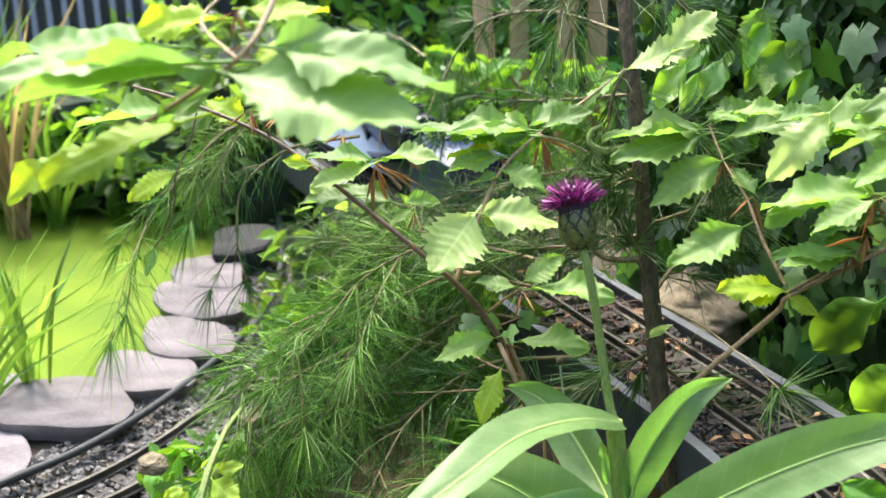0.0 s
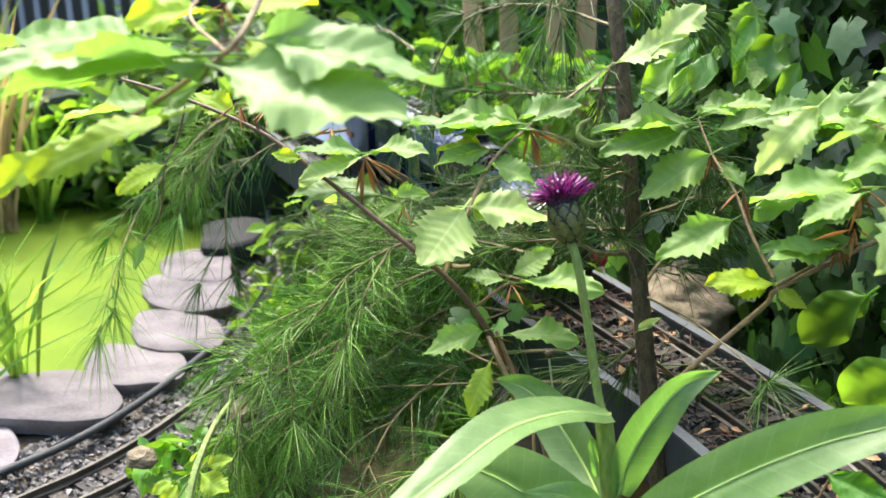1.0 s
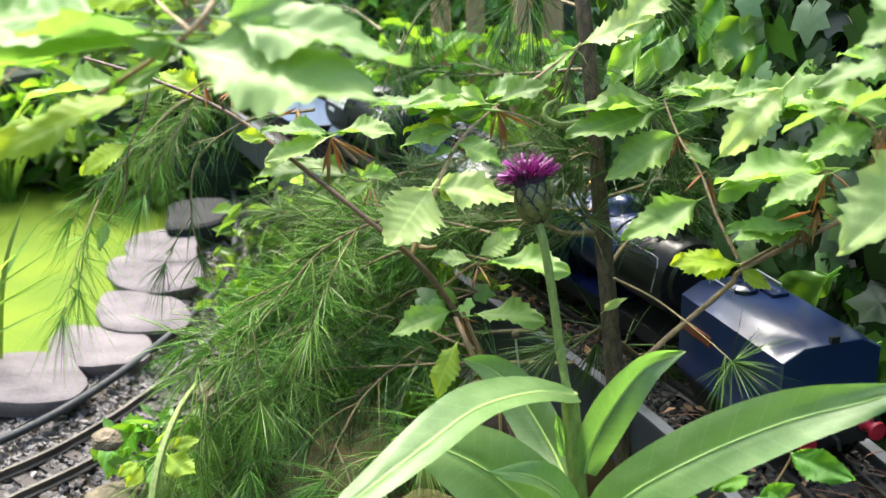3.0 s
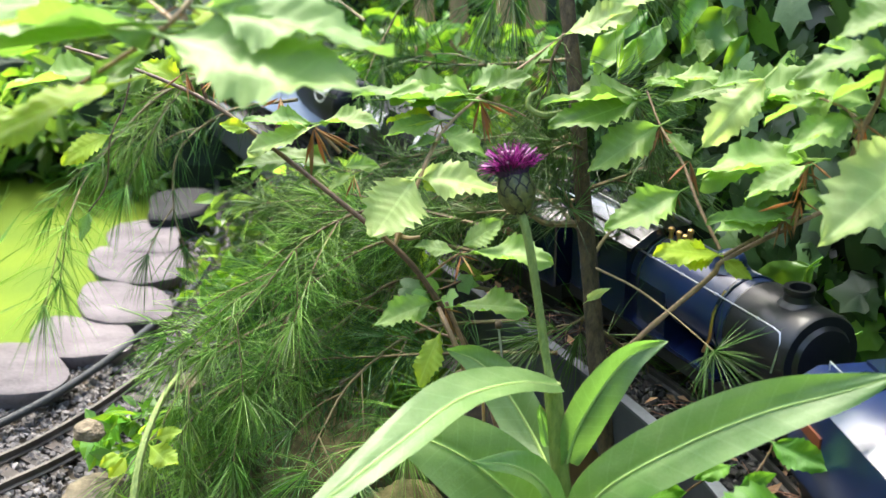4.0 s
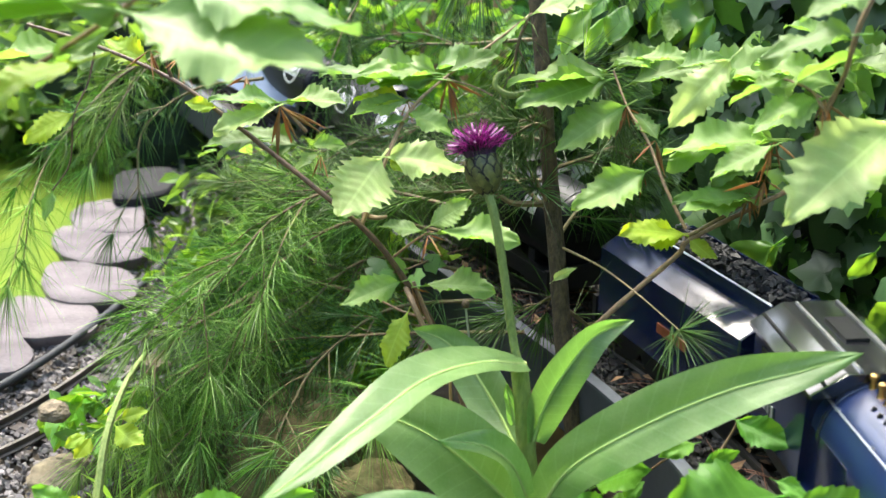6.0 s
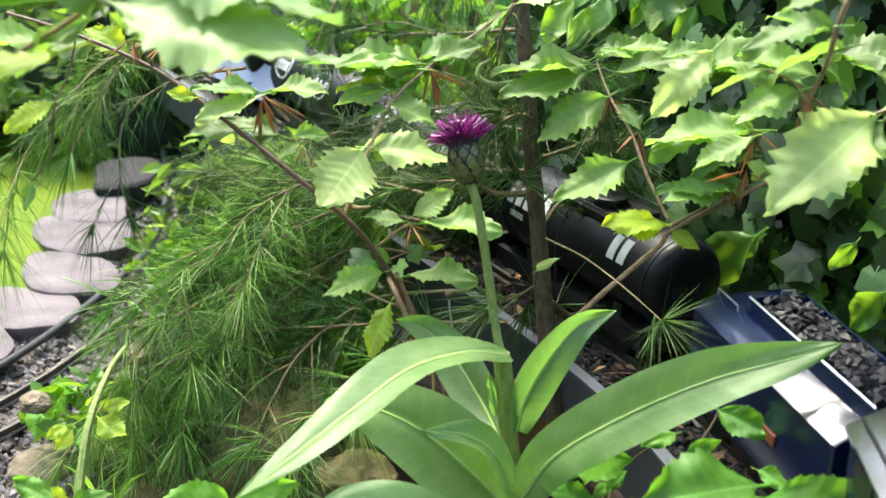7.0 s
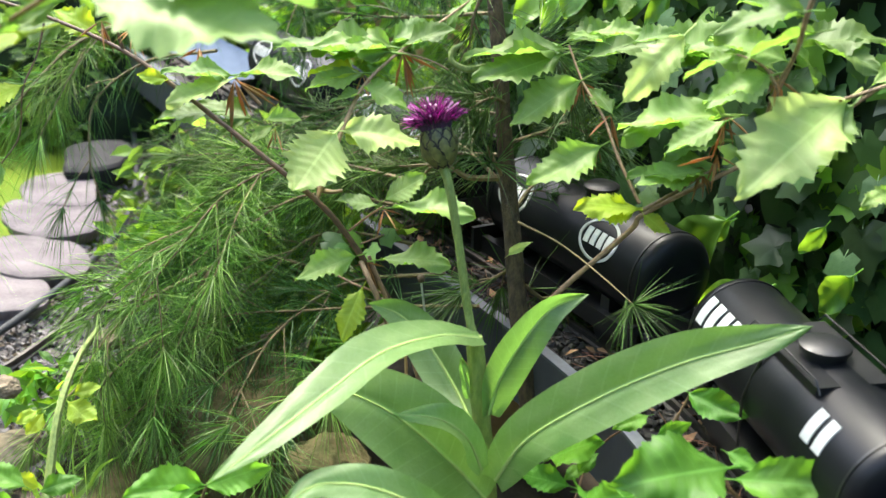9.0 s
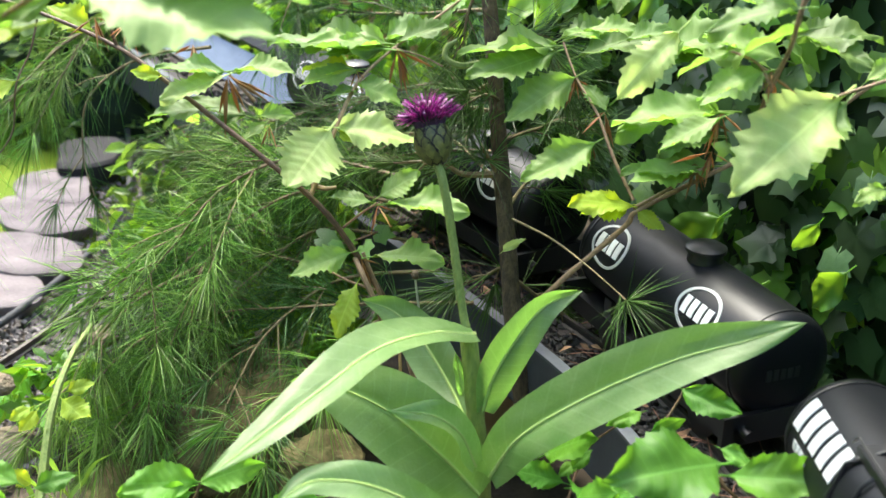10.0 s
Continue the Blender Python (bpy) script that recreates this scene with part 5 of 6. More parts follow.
def young_pine():
    t = thing("young_pine", "young pine with a thin trunk and long soft needles", "pine tree")
    line = curve([(0.112, 0.747, 0.235), (0.101, 0.760, 0.313), (0.095, 0.779, 0.377), (0.090, 0.800, 0.430), (0.084, 0.831, 0.511), (0.076, 0.859, 0.584), (0.072, 0.890, 0.637)], 10)
    n = len(line) - 1
    part("trunk", Build().tube(line, [0.0073 * (1 - 0.32 * i / n) * (1 + 0.10 * noise.noise(p * 60)) for i, p in enumerate(line)], 16), BARK, t, "thin rough brown trunk")
    B = pine_branch
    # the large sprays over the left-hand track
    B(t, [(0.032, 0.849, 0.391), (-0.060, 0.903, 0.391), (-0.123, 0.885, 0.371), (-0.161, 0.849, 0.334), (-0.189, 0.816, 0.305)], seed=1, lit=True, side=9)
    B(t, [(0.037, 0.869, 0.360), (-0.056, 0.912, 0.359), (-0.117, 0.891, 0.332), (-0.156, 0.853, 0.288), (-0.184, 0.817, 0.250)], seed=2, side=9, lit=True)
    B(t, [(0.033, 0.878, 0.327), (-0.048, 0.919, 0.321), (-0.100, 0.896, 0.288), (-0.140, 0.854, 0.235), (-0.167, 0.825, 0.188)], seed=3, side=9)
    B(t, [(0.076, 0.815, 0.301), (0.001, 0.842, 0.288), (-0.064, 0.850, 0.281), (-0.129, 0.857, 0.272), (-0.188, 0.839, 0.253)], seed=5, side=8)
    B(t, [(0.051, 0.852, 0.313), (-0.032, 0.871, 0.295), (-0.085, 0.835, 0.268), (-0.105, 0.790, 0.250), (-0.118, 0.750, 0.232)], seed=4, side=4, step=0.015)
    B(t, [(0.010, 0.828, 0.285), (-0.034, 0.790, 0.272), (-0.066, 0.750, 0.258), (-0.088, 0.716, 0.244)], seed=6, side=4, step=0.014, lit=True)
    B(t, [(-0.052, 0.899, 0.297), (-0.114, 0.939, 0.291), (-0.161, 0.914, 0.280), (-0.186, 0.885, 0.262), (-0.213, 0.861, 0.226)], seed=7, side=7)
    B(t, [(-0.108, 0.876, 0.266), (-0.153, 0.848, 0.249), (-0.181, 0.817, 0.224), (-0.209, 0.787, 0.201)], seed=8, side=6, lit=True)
    B(t, [(-0.033, 0.921, 0.298), (-0.086, 0.963, 0.297), (-0.127, 0.976, 0.303), (-0.160, 0.954, 0.301), (-0.185, 0.919, 0.294)], seed=9, side=8)
    # behind the flower and the long branch
    B(t, [(0.089, 0.876, 0.461), (0.025, 0.942, 0.409), (-0.034, 0.971, 0.375), (-0.085, 0.977, 0.362), (-0.124, 0.966, 0.361)], seed=11, side=9)
    B(t, [(0.091, 0.899, 0.464), (0.026, 0.991, 0.426), (-0.041, 1.044, 0.396), (-0.101, 1.057, 0.375), (-0.150, 1.053, 0.365)], seed=12, side=9)
    B(t, [(0.091, 0.838, 0.418), (0.043, 0.914, 0.393), (-0.014, 0.947, 0.367), (-0.063, 0.938, 0.344)], seed=13, side=6)
    B(t, [(0.089, 0.916, 0.511), (0.016, 1.044, 0.481), (-0.053, 1.096, 0.476), (-0.103, 1.119, 0.482)], seed=14, side=3, step=0.012)
    B(t, [(0.084, 0.934, 0.557), (0.025, 1.022, 0.564), (-0.036, 1.100, 0.544), (-0.069, 1.105, 0.501), (-0.074, 1.092, 0.466)], seed=15, side=3, droop=0.6, step=0.011)
    B(t, [(0.078, 0.900, 0.579), (0.056, 0.887, 0.601), (0.034, 0.872, 0.591), (0.024, 0.861, 0.563)], seed=16, side=2, step=0.011, droop=0.7, length=0.07)
    B(t, [(0.077, 0.881, 0.585), (0.100, 0.865, 0.599), (0.119, 0.848, 0.585)], seed=17, side=3, droop=0.5)
    B(t, [(0.091, 0.813, 0.465), (0.077, 0.795, 0.474), (0.060, 0.783, 0.469)], seed=18, side=3)
    B(t, [(0.085, 0.828, 0.503), (0.104, 0.831, 0.511), (0.126, 0.836, 0.497), (0.148, 0.839, 0.475)], seed=19, side=4)
    B(t, [(0.091, 0.803, 0.438), (0.119, 0.825, 0.440), (0.147, 0.847, 0.442), (0.177, 0.862, 0.424)], seed=20, side=4)
    B(t, [(0.094, 0.740, 0.401), (0.116, 0.704, 0.401), (0.135, 0.666, 0.397), (0.153, 0.631, 0.390)], seed=21, side=0, start=0.93, length=0.044, per=9, r=0.0010, star=0.85, droop=0.15)
    B(t, [(0.097, 0.768, 0.346), (0.129, 0.788, 0.314), (0.168, 0.807, 0.280)], seed=22, side=2, step=0.01)
    B(t, [(0.091, 0.794, 0.415), (0.063, 0.794, 0.415), (0.046, 0.797, 0.423), (0.013, 0.816, 0.416)], seed=23, side=2, step=0.02, r=0.003)
    B(t, [(0.092, 0.801, 0.404), (0.058, 0.860, 0.420), (0.015, 0.910, 0.409), (-0.028, 0.924, 0.390)], seed=30, side=5)
    B(t, [(0.089, 0.830, 0.452), (0.055, 0.889, 0.439), (0.010, 0.932, 0.412), (-0.024, 0.956, 0.390)], seed=31, side=5)
    B(t, [(0.093, 0.791, 0.407), (0.074, 0.793, 0.441), (0.066, 0.801, 0.460)], seed=32, side=3)
    B(t, [(0.097, 0.795, 0.388), (0.116, 0.821, 0.401), (0.146, 0.852, 0.399)], seed=33, side=3, step=0.009)
    B(t, [(0.080, 0.856, 0.548), (0.067, 0.845, 0.521), (0.064, 0.843, 0.487)], seed=34, side=3, droop=0.6)
    B(t, [(0.102, 0.790, 0.349), (0.082, 0.795, 0.333), (0.057, 0.801, 0.321)], seed=35, side=3, step=0.012)
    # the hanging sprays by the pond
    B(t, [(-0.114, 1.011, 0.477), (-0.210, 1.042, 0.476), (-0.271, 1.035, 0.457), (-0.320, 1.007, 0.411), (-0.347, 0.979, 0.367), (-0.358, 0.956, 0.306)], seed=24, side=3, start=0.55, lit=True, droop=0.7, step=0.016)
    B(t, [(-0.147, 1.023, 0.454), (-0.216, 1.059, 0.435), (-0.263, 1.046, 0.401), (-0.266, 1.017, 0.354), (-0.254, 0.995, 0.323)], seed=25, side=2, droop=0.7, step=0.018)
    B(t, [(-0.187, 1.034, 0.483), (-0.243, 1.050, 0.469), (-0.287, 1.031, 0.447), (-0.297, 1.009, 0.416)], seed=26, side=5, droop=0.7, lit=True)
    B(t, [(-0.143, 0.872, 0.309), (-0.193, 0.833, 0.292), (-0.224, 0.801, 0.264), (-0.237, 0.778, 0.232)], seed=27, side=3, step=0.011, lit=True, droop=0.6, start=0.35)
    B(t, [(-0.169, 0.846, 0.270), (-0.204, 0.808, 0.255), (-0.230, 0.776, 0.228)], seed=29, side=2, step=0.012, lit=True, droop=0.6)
    B(t, [(-0.095, 1.160, 0.503), (-0.134, 1.218, 0.517), (-0.172, 1.239, 0.514), (-0.202, 1.228, 0.486)], seed=28, side=5, droop=0.6)
    # the hooked shoot
    part("hooked_shoot", Build().tube(curve([(0.056, 0.789, 0.514), (0.049, 0.788, 0.510), (0.048, 0.785, 0.503), (0.058, 0.783, 0.498), (0.075, 0.784, 0.500)], 8), [0.0016 + 0.0012 * i / 32 for i in range(33)], 8), STEM, t, "curled olive-green shoot")
    lf = leaf(t, (0.087, 0.737, 0.377), (0.101, 0.731, 0.391), .6, "p", .6)


young_pine()


# ---- pond edge, lower track ----
def paving_stone(c, e1, e2, thick, seed, label, material=None):
    """A flat irregular slate slab: centre, half-axes to two edge points."""
    rng = np.random.default_rng(seed)
    c, a, b = Vector(c), Vector(e1) - Vector(c), Vector(e2) - Vector(c)
    c = c - Vector((0, 0, 0.005))
    n = 30
    ph = rng.uniform(0, 6.28, 4)
    rim = []
    for k in range(n):
        t = 6.2832 * k / n
        r = 1 + 0.05 * math.sin(2 * t + ph[0]) + 0.06 * math.sin(3 * t + ph[1]) + 0.03 * math.sin(5 * t + ph[2])
        f = 1 / max(abs(math.cos(t)), abs(math.sin(t))) ** 0.45
        rim.append((a * math.cos(t) + b * math.sin(t)) * r * f * 0.98)
    rows = [(0.93, 0.0), (1.0, -0.12), (1.0, -0.35), (0.93, -0.7), (0.90, -1.0)]
    vs = [c] + [c + p * 0.5 + Vector((0, 0, 0.002 * noise.noise(p * 20 + c * 9))) for p in rim]
    vs += [c + p * f + Vector((0, 0, z * thick + 0.0015 * noise.noise((c + p) * 30))) for f, z in rows for p in rim]
    fs = [(0, 1 + k, 1 + (k + 1) % n) for k in range(n)]
    fs += [(1 + i * n + k, 1 + (i + 1) * n + k, 1 + (i + 1) * n + (k + 1) % n, 1 + i * n + (k + 1) % n) for i in range(len(rows)) for k in range(n)]
    fs.append(tuple(range(1 + len(rows) * n, 1 + (len(rows) + 1) * n)))
    solid("paving_stone", Build().add(vs, fs), material or SLATE, label, "paving stone", "stones along the pond edge", smooth=40)


paving_stone((-0.468, 1.046, 0.180), (-0.394, 1.046, 0.180), (-0.447, 0.988, 0.180), 0.022, 1, "broad flat mauve slate slab beside the pond")
paving_stone((-0.411, 1.134, 0.175), (-0.354, 1.130, 0.175), (-0.396, 1.080, 0.175), 0.018, 2, "pale grey slate slab beside the pond")
paving_stone((-0.387, 1.218, 0.180), (-0.331, 1.213, 0.180), (-0.372, 1.158, 0.180), 0.020, 3, "oval mauve slate slab beside the pond")
paving_stone((-0.405, 1.347, 0.178), (-0.341, 1.347, 0.178), (-0.392, 1.285, 0.178), 0.018, 4, "reddish-brown slate slab beside the pond")
paving_stone((-0.419, 1.440, 0.181), (-0.367, 1.440, 0.181), (-0.407, 1.378, 0.181), 0.018, 5, "mauve-grey slate slab beside the pond")
paving_stone((-0.392, 1.538, 0.196), (-0.346, 1.550, 0.196), (-0.379, 1.474, 0.196), 0.034, 6, "dark grey slate block beside the pond", DARKSLATE)
paving_stone((-0.557, 1.092, 0.168), (-0.517, 1.085, 0.168), (-0.540, 1.046, 0.168), 0.013, 7, "small brownish slate slab beside the pond")
paving_stone((-0.528, 0.969, 0.168), (-0.470, 0.958, 0.168), (-0.504, 0.905, 0.168), 0.016, 8, "worn mauve slate slab beside the pond")


def lower_track():
    outer = curve([(-0.528, 0.805, 0.168), (-0.464, 0.893, 0.168), (-0.423, 0.945, 0.168), (-0.389, 1.009, 0.168), (-0.359, 1.092, 0.168), (-0.333, 1.192, 0.168), (-0.316, 1.307, 0.168), (-0.327, 1.465, 0.168), (-0.384, 1.737, 0.168), (-0.427, 1.886, 0.168)], 8)
    solid("garden_hose", Build().tube(outer, 0.0042, 12), HOSE, "black hose laid beside the lower track", "hose", smooth=60)
    t = thing("lower_railway_track", "curved weathered model railway track near the pond", "railway track", kind="structure")
    n = len(outer)

    def offset(o, z):
        line = []
        for i, p in enumerate(outer):
            d = (outer[min(i + 1, n - 1)] - outer[max(i - 1, 0)]).normalized()
            line.append(p + Vector((d.y, -d.x, 0)) * o + Vector((0, 0, z)))
        return line

    for o in (0.044, 0.088):
        line = offset(o, 0.0)
        vs, k = [], len(RAIL_SECTION)
        for i, p in enumerate(line):
            d = (line[min(i + 1, n - 1)] - line[max(i - 1, 0)]).normalized()
            s = Vector((d.y, -d.x, 0))
            vs += [p + s * (y * 1.25) + Vector((0, 0, z - 0.004)) for y, z in RAIL_SECTION]
        fs = [(i * k + j, (i + 1) * k + j, (i + 1) * k + (j + 1) % k, i * k + (j + 1) % k) for i in range(n - 1) for j in range(k)]
        part("rail", Build().add(vs, fs), RAIL, t, "weathered metal rail")
    mid = offset(0.066, -0.016)
    sl = Build().box(-0.006, 0.006, -0.036, 0.036, -0.003, 0.003).mesh("sleeper", SLEEPER)
    acc = 0.0
    for i in range(n - 1):
        seg = mid[i + 1] - mid[i]
        acc += seg.length
        while acc > 0.027:
            acc -= 0.027
            p = mid[i] + seg * min(1.0, max(0.0, 1 - acc / seg.length))
            part("sleeper", sl, SLEEPER, t, m=pose(p.x, p.y, p.z, 0, 0, math.degrees(math.atan2(seg.y, seg.x))))
    rng = np.random.default_rng(12)

    def spot(i):
        k = int(rng.integers(0, n - 1))
        p = outer[k].lerp(outer[k + 1], rng.uniform(0, 1))
        d = (outer[k + 1] - outer[k]).normalized()
        q = p + Vector((d.y, -d.x, 0)) * rng.uniform(-0.05, 0.2)
        return (q.x, q.y, 0.151 + rng.uniform(0, 0.004))

    vs, fs = lumps(rng, 8500, 0.0044, spot)
    tagged(new("slate_chippings", soup("slate_chippings", vs, fs, CHIP)), "grey slate chippings under the lower track", "gravel", kind="stuff")


lower_track()


def rock(c, r, seed, material, label, squash=0.7):
    c = Vector(c)
    b = bmesh.new()
    bmesh.ops.create_icosphere(b, subdivisions=5, radius=1.0)
    for v in b.verts:
        p = v.co.normalized()
        k = 1 + 0.22 * noise.noise(p * 1.6 + Vector((seed, 0, 0))) + 0.09 * noise.noise(p * 4 + Vector((0, seed, 0))) + 0.075 * noise.noise(p * 8) + 0.045 * noise.noise(p * 19) + 0.02 * noise.noise(p * 40)
        v.co = Vector((p.x * k * r, p.y * k * r, p.z * k * r * squash))
    me = bpy.data.meshes.new("rock")
    b.to_mesh(me)
    b.free()
    me.materials.append(material)
    me.shade_smooth()
    ob = new("rock", me)
    ob.location = c
    return tagged(ob, label, "rock", "rockery stones")


rock((-0.043, 0.751, 0.189), 0.034, 1, ROCK, "brown mossy rock under the knapweed", 0.85)
rock((-0.307, 0.840, 0.144), 0.034, 2, SANDSTONE, "tan rock beside the lower track")
rock((-0.178, 0.953, 0.102), 0.07, 3, ROCK, "large mossy boulder under the pine")
rock((-0.104, 0.982, 0.122), 0.06, 4, ROCK, "mossy boulder under the pine")
rock((-0.195, 0.801, 0.126), 0.05, 5, ROCK, "low mossy rock under the pine")
rock((0.183, 1.058, 0.265), 0.062, 6, SANDSTONE, "tan rock behind the raised trough")
rock((-0.306, 0.837, 0.219), 0.012, 7, SANDSTONE, "small tan pebble between the rails")
rock((-0.105, 0.842, 0.180), 0.080, 9, ROCK, "broad mossy boulder behind the low pine sprays")
rock((-0.229, 0.878, 0.241), 0.012, 8, SANDSTONE, "small pale pebble among the needles")


# ---- grasses ----
def grass_tuft(at, n, height, spread, seed, material, label, name="grass_tuft", width=0.0022, lean=(0, 0)):
    rng = np.random.default_rng(seed)
    t = thing(name, label, "grass")
    at = Vector(at)
    for i in range(n):
        a, h = rng.uniform(0, 6.28), height * rng.uniform(0.55, 1.1)
        d = Vector((math.cos(a) + lean[0], math.sin(a) + lean[1], 0)) * spread * rng.uniform(0.3, 1.0)
        p0 = at + Vector(rng.normal(size=3)) * 0.008
        line = curve([p0, p0 + d * 0.35 + UP * h * 0.55, p0 + d + UP * h * rng.uniform(0.75, 1.0)], 6)
        side = Vector((math.sin(a + 1), math.cos(a + 1), 0)) * width
        vs = []
        k = len(line)
        for j, p in enumerate(line):
            w = side * math.sin(math.pi * (0.15 + 0.85 * j / (k - 1)))
            vs += [p - w, p + UP.cross(side).normalized() * width * 0.25, p + w]
        fs = [(3 * j + c, 3 * j + 3 + c, 3 * j + 4 + c, 3 * j + 1 + c) for j in range(k - 1) for c in (0, 1)]
        part("blade", soup("blade", [tuple(v) for v in vs], fs, material, True), None, t)
    return t


grass_tuft((-0.517, 1.089, 0.150), 16, 0.20, 0.10, 1, GRASS, "tuft of green sedge at the pond edge", width=0.0035)
grass_tuft((-0.562, 1.038, 0.150), 18, 0.22, 0.13, 2, GRASS, "tuft of green sedge at the pond edge", width=0.003, lean=(0.6, 0))
grass_tuft((-0.791, 1.694, 0.140), 40, 0.42, 0.16, 3, STRAW, "straw-coloured reed clump across the pond", width=0.004)
grass_tuft((-0.856, 1.723, 0.140), 40, 0.40, 0.16, 4, GRASS, "green reed clump across the pond", width=0.004)
grass_tuft((-0.752, 1.752, 0.140), 26, 0.30, 0.14, 5, GRASS, "green reed clump across the pond", width=0.004)
grass_tuft((-0.226, 0.710, 0.195), 14, 0.05, 0.04, 6, GRASS, "small grass tuft by the rockery", width=0.002)


def green_stalk():
    t = thing("green_stalk", "thick yellow-green stalk with heart-shaped leaves", "plant")
    twig(t, [(-0.229, 0.648, 0.202), (-0.229, 0.680, 0.229), (-0.227, 0.716, 0.267), (-0.221, 0.756, 0.288), (-0.213, 0.792, 0.296)], 0.0042, 0.0018, STEM, "stalk")
    for b, c in (((-0.247, 0.734, 0.258), (-0.260, 0.723, 0.256)), ((-0.225, 0.747, 0.263), (-0.206, 0.749, 0.269)), ((-0.229, 0.745, 0.259), (-0.207, 0.722, 0.254)), ((-0.235, 0.680, 0.229), (-0.248, 0.675, 0.242)), ((-0.246, 0.742, 0.251), (-0.255, 0.728, 0.241))):
        leaf(t, b, c, .6, "y", 1.3)


green_stalk()


# ---- ivy bank ----
def ivy_mesh(name, material, seed):
    """A five-lobed leaf one unit long, with a fold at each main vein."""
    rng = np.random.default_rng(seed)
    outline = []
    for a, r in ((-150, 0.5), (-115, 0.62), (-85, 0.52), (-55, 0.76), (-28, 0.62), (0, 1.0), (28, 0.62), (55, 0.76), (85, 0.52), (115, 0.62), (150, 0.5), (180, 0.22)):
        r *= rng.uniform(0.92, 1.08)
        outline.append((r * math.cos(radians(a)), r * math.sin(radians(a))))
    vs = [(0, 0, 0.0)]
    for f, zz in ((0.5, 0.03), (1.0, 0.0)):
        for k, (x, y) in enumerate(outline):
            vs.append((x * f, y * f, zz * (1 if k % 2 else -1.6) - 0.14 * f * f * (x * x + y * y) + 0.05 * f * math.sin(3 * k + seed)))
    n = len(outline)
    fs = [(0, 1 + k, 1 + (k + 1) % n) for k in range(n)] + [(1 + k, 1 + n + k, 1 + n + (k + 1) % n, 1 + (k + 1) % n) for k in range(n)]
    b = Build().add(vs, fs).tube([(-0.5, 0, -0.12), (-0.2, 0, -0.02), (0, 0, -0.005)], [0.02, 0.02, 0.015], 4)
    me = bpy.data.meshes.new(name)
    me.from_pydata(b.v, [], b.f)
    me.materials.append(material)
    me.shade_smooth()
    return me


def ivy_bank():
    # backing sheet: its near-black colour is the shade between the ivy leaves
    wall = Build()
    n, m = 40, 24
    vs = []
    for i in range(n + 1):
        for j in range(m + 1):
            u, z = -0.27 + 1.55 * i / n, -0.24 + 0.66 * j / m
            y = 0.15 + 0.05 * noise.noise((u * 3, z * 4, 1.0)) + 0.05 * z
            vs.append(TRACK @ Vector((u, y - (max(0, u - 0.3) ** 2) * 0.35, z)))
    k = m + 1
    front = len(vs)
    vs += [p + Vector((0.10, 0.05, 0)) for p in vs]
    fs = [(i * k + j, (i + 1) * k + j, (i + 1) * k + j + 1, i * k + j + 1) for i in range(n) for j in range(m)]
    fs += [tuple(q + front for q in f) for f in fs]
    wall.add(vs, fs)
    tagged(new("wall_ivy_bank", soup("wall_ivy_bank", [tuple(v) for v in wall.v], wall.f, LEAFSHADE, True)), "bank behind the raised track, leaf shade in its colour", "wall", kind="structure")
    t = thing("ivy", "dark green ivy covering the bank behind the track", "ivy")
    forms = [ivy_mesh("leaf", IVY, s) for s in range(3)] + [ivy_mesh("leaf", IVY_YOUNG_LIT, 7)]
    rng = np.random.default_rng(21)
    rest_v, rest_f = [], []
    count = 0
    for i in range(3000):
        u, z = rng.uniform(-0.28, 0.75), rng.uniform(-0.12, 0.46)
        y = 0.15 + 0.05 * noise.noise((u * 3, z * 4, 1.0)) + 0.05 * z - (max(0, u - 0.3) ** 2) * 0.35 - rng.uniform(0.004, 0.04)
        size = rng.uniform(0.014, 0.031)
        q = pose(0, 0, 0, 90 + rng.uniform(-45, 20), rng.uniform(-40, 40), 0) @ pose(0, 0, 0, 0, 0, -90 + rng.uniform(-60, 60))
        mm = TRACK @ pose(u, y, z) @ q @ Matrix.Scale(size, 4)
        young = rng.uniform(0, 1) < 0.2
        me = forms[3] if young else forms[int(rng.integers(0, 3))]
        if count < 300 and -0.3 < u < 0.6 and z < 0.5:
            part("leaf", me, None, t, "bright young ivy leaf" if young else "", m=mm)
            count += 1
        elif not young:
            o = len(rest_v)
            rest_v += [tuple(mm @ v.co) for v in me.vertices]
            rest_f += [tuple(o + a for a in p.vertices) for p in me.polygons]
        else:
            part("leaf", me, None, t, "bright young ivy leaf", m=mm)
    # a few leaves whose sky sheen is painted as a paler colour
    pale = ivy_mesh("leaf", IVY_SHEEN, 9)
    for at, size, turn in (((0.248, 0.872, 0.561), 0.034, 20), ((0.215, 0.937, 0.561), 0.024, 60), ((0.226, 0.905, 0.510), 0.024, -30), ((0.256, 0.835, 0.498), 0.026, 10), ((0.231, 0.895, 0.469), 0.024, 0), ((0.268, 0.833, 0.382), 0.026, 40), ((0.280, 0.796, 0.435), 0.022, -20), ((0.307, 0.694, 0.390), 0.026, 15), ((0.297, 0.754, 0.434), 0.026, -40), ((0.309, 0.667, 0.453), 0.024, 25)):
        part("leaf", pale, None, t, "ivy leaf with a pale sheen in its colour", m=Matrix.Translation(at) @ pose(0, 0, 0, 62, 8, -63 + turn * 0.4) @ pose(0, 0, 0, 0, 0, -90 + turn) @ Matrix.Scale(size * 0.75, 4))
    tagged(part("foliage", soup("foliage", rest_v, rest_f, IVY, True), None, t, "dark ivy foliage"), kind="stuff")


ivy_bank()


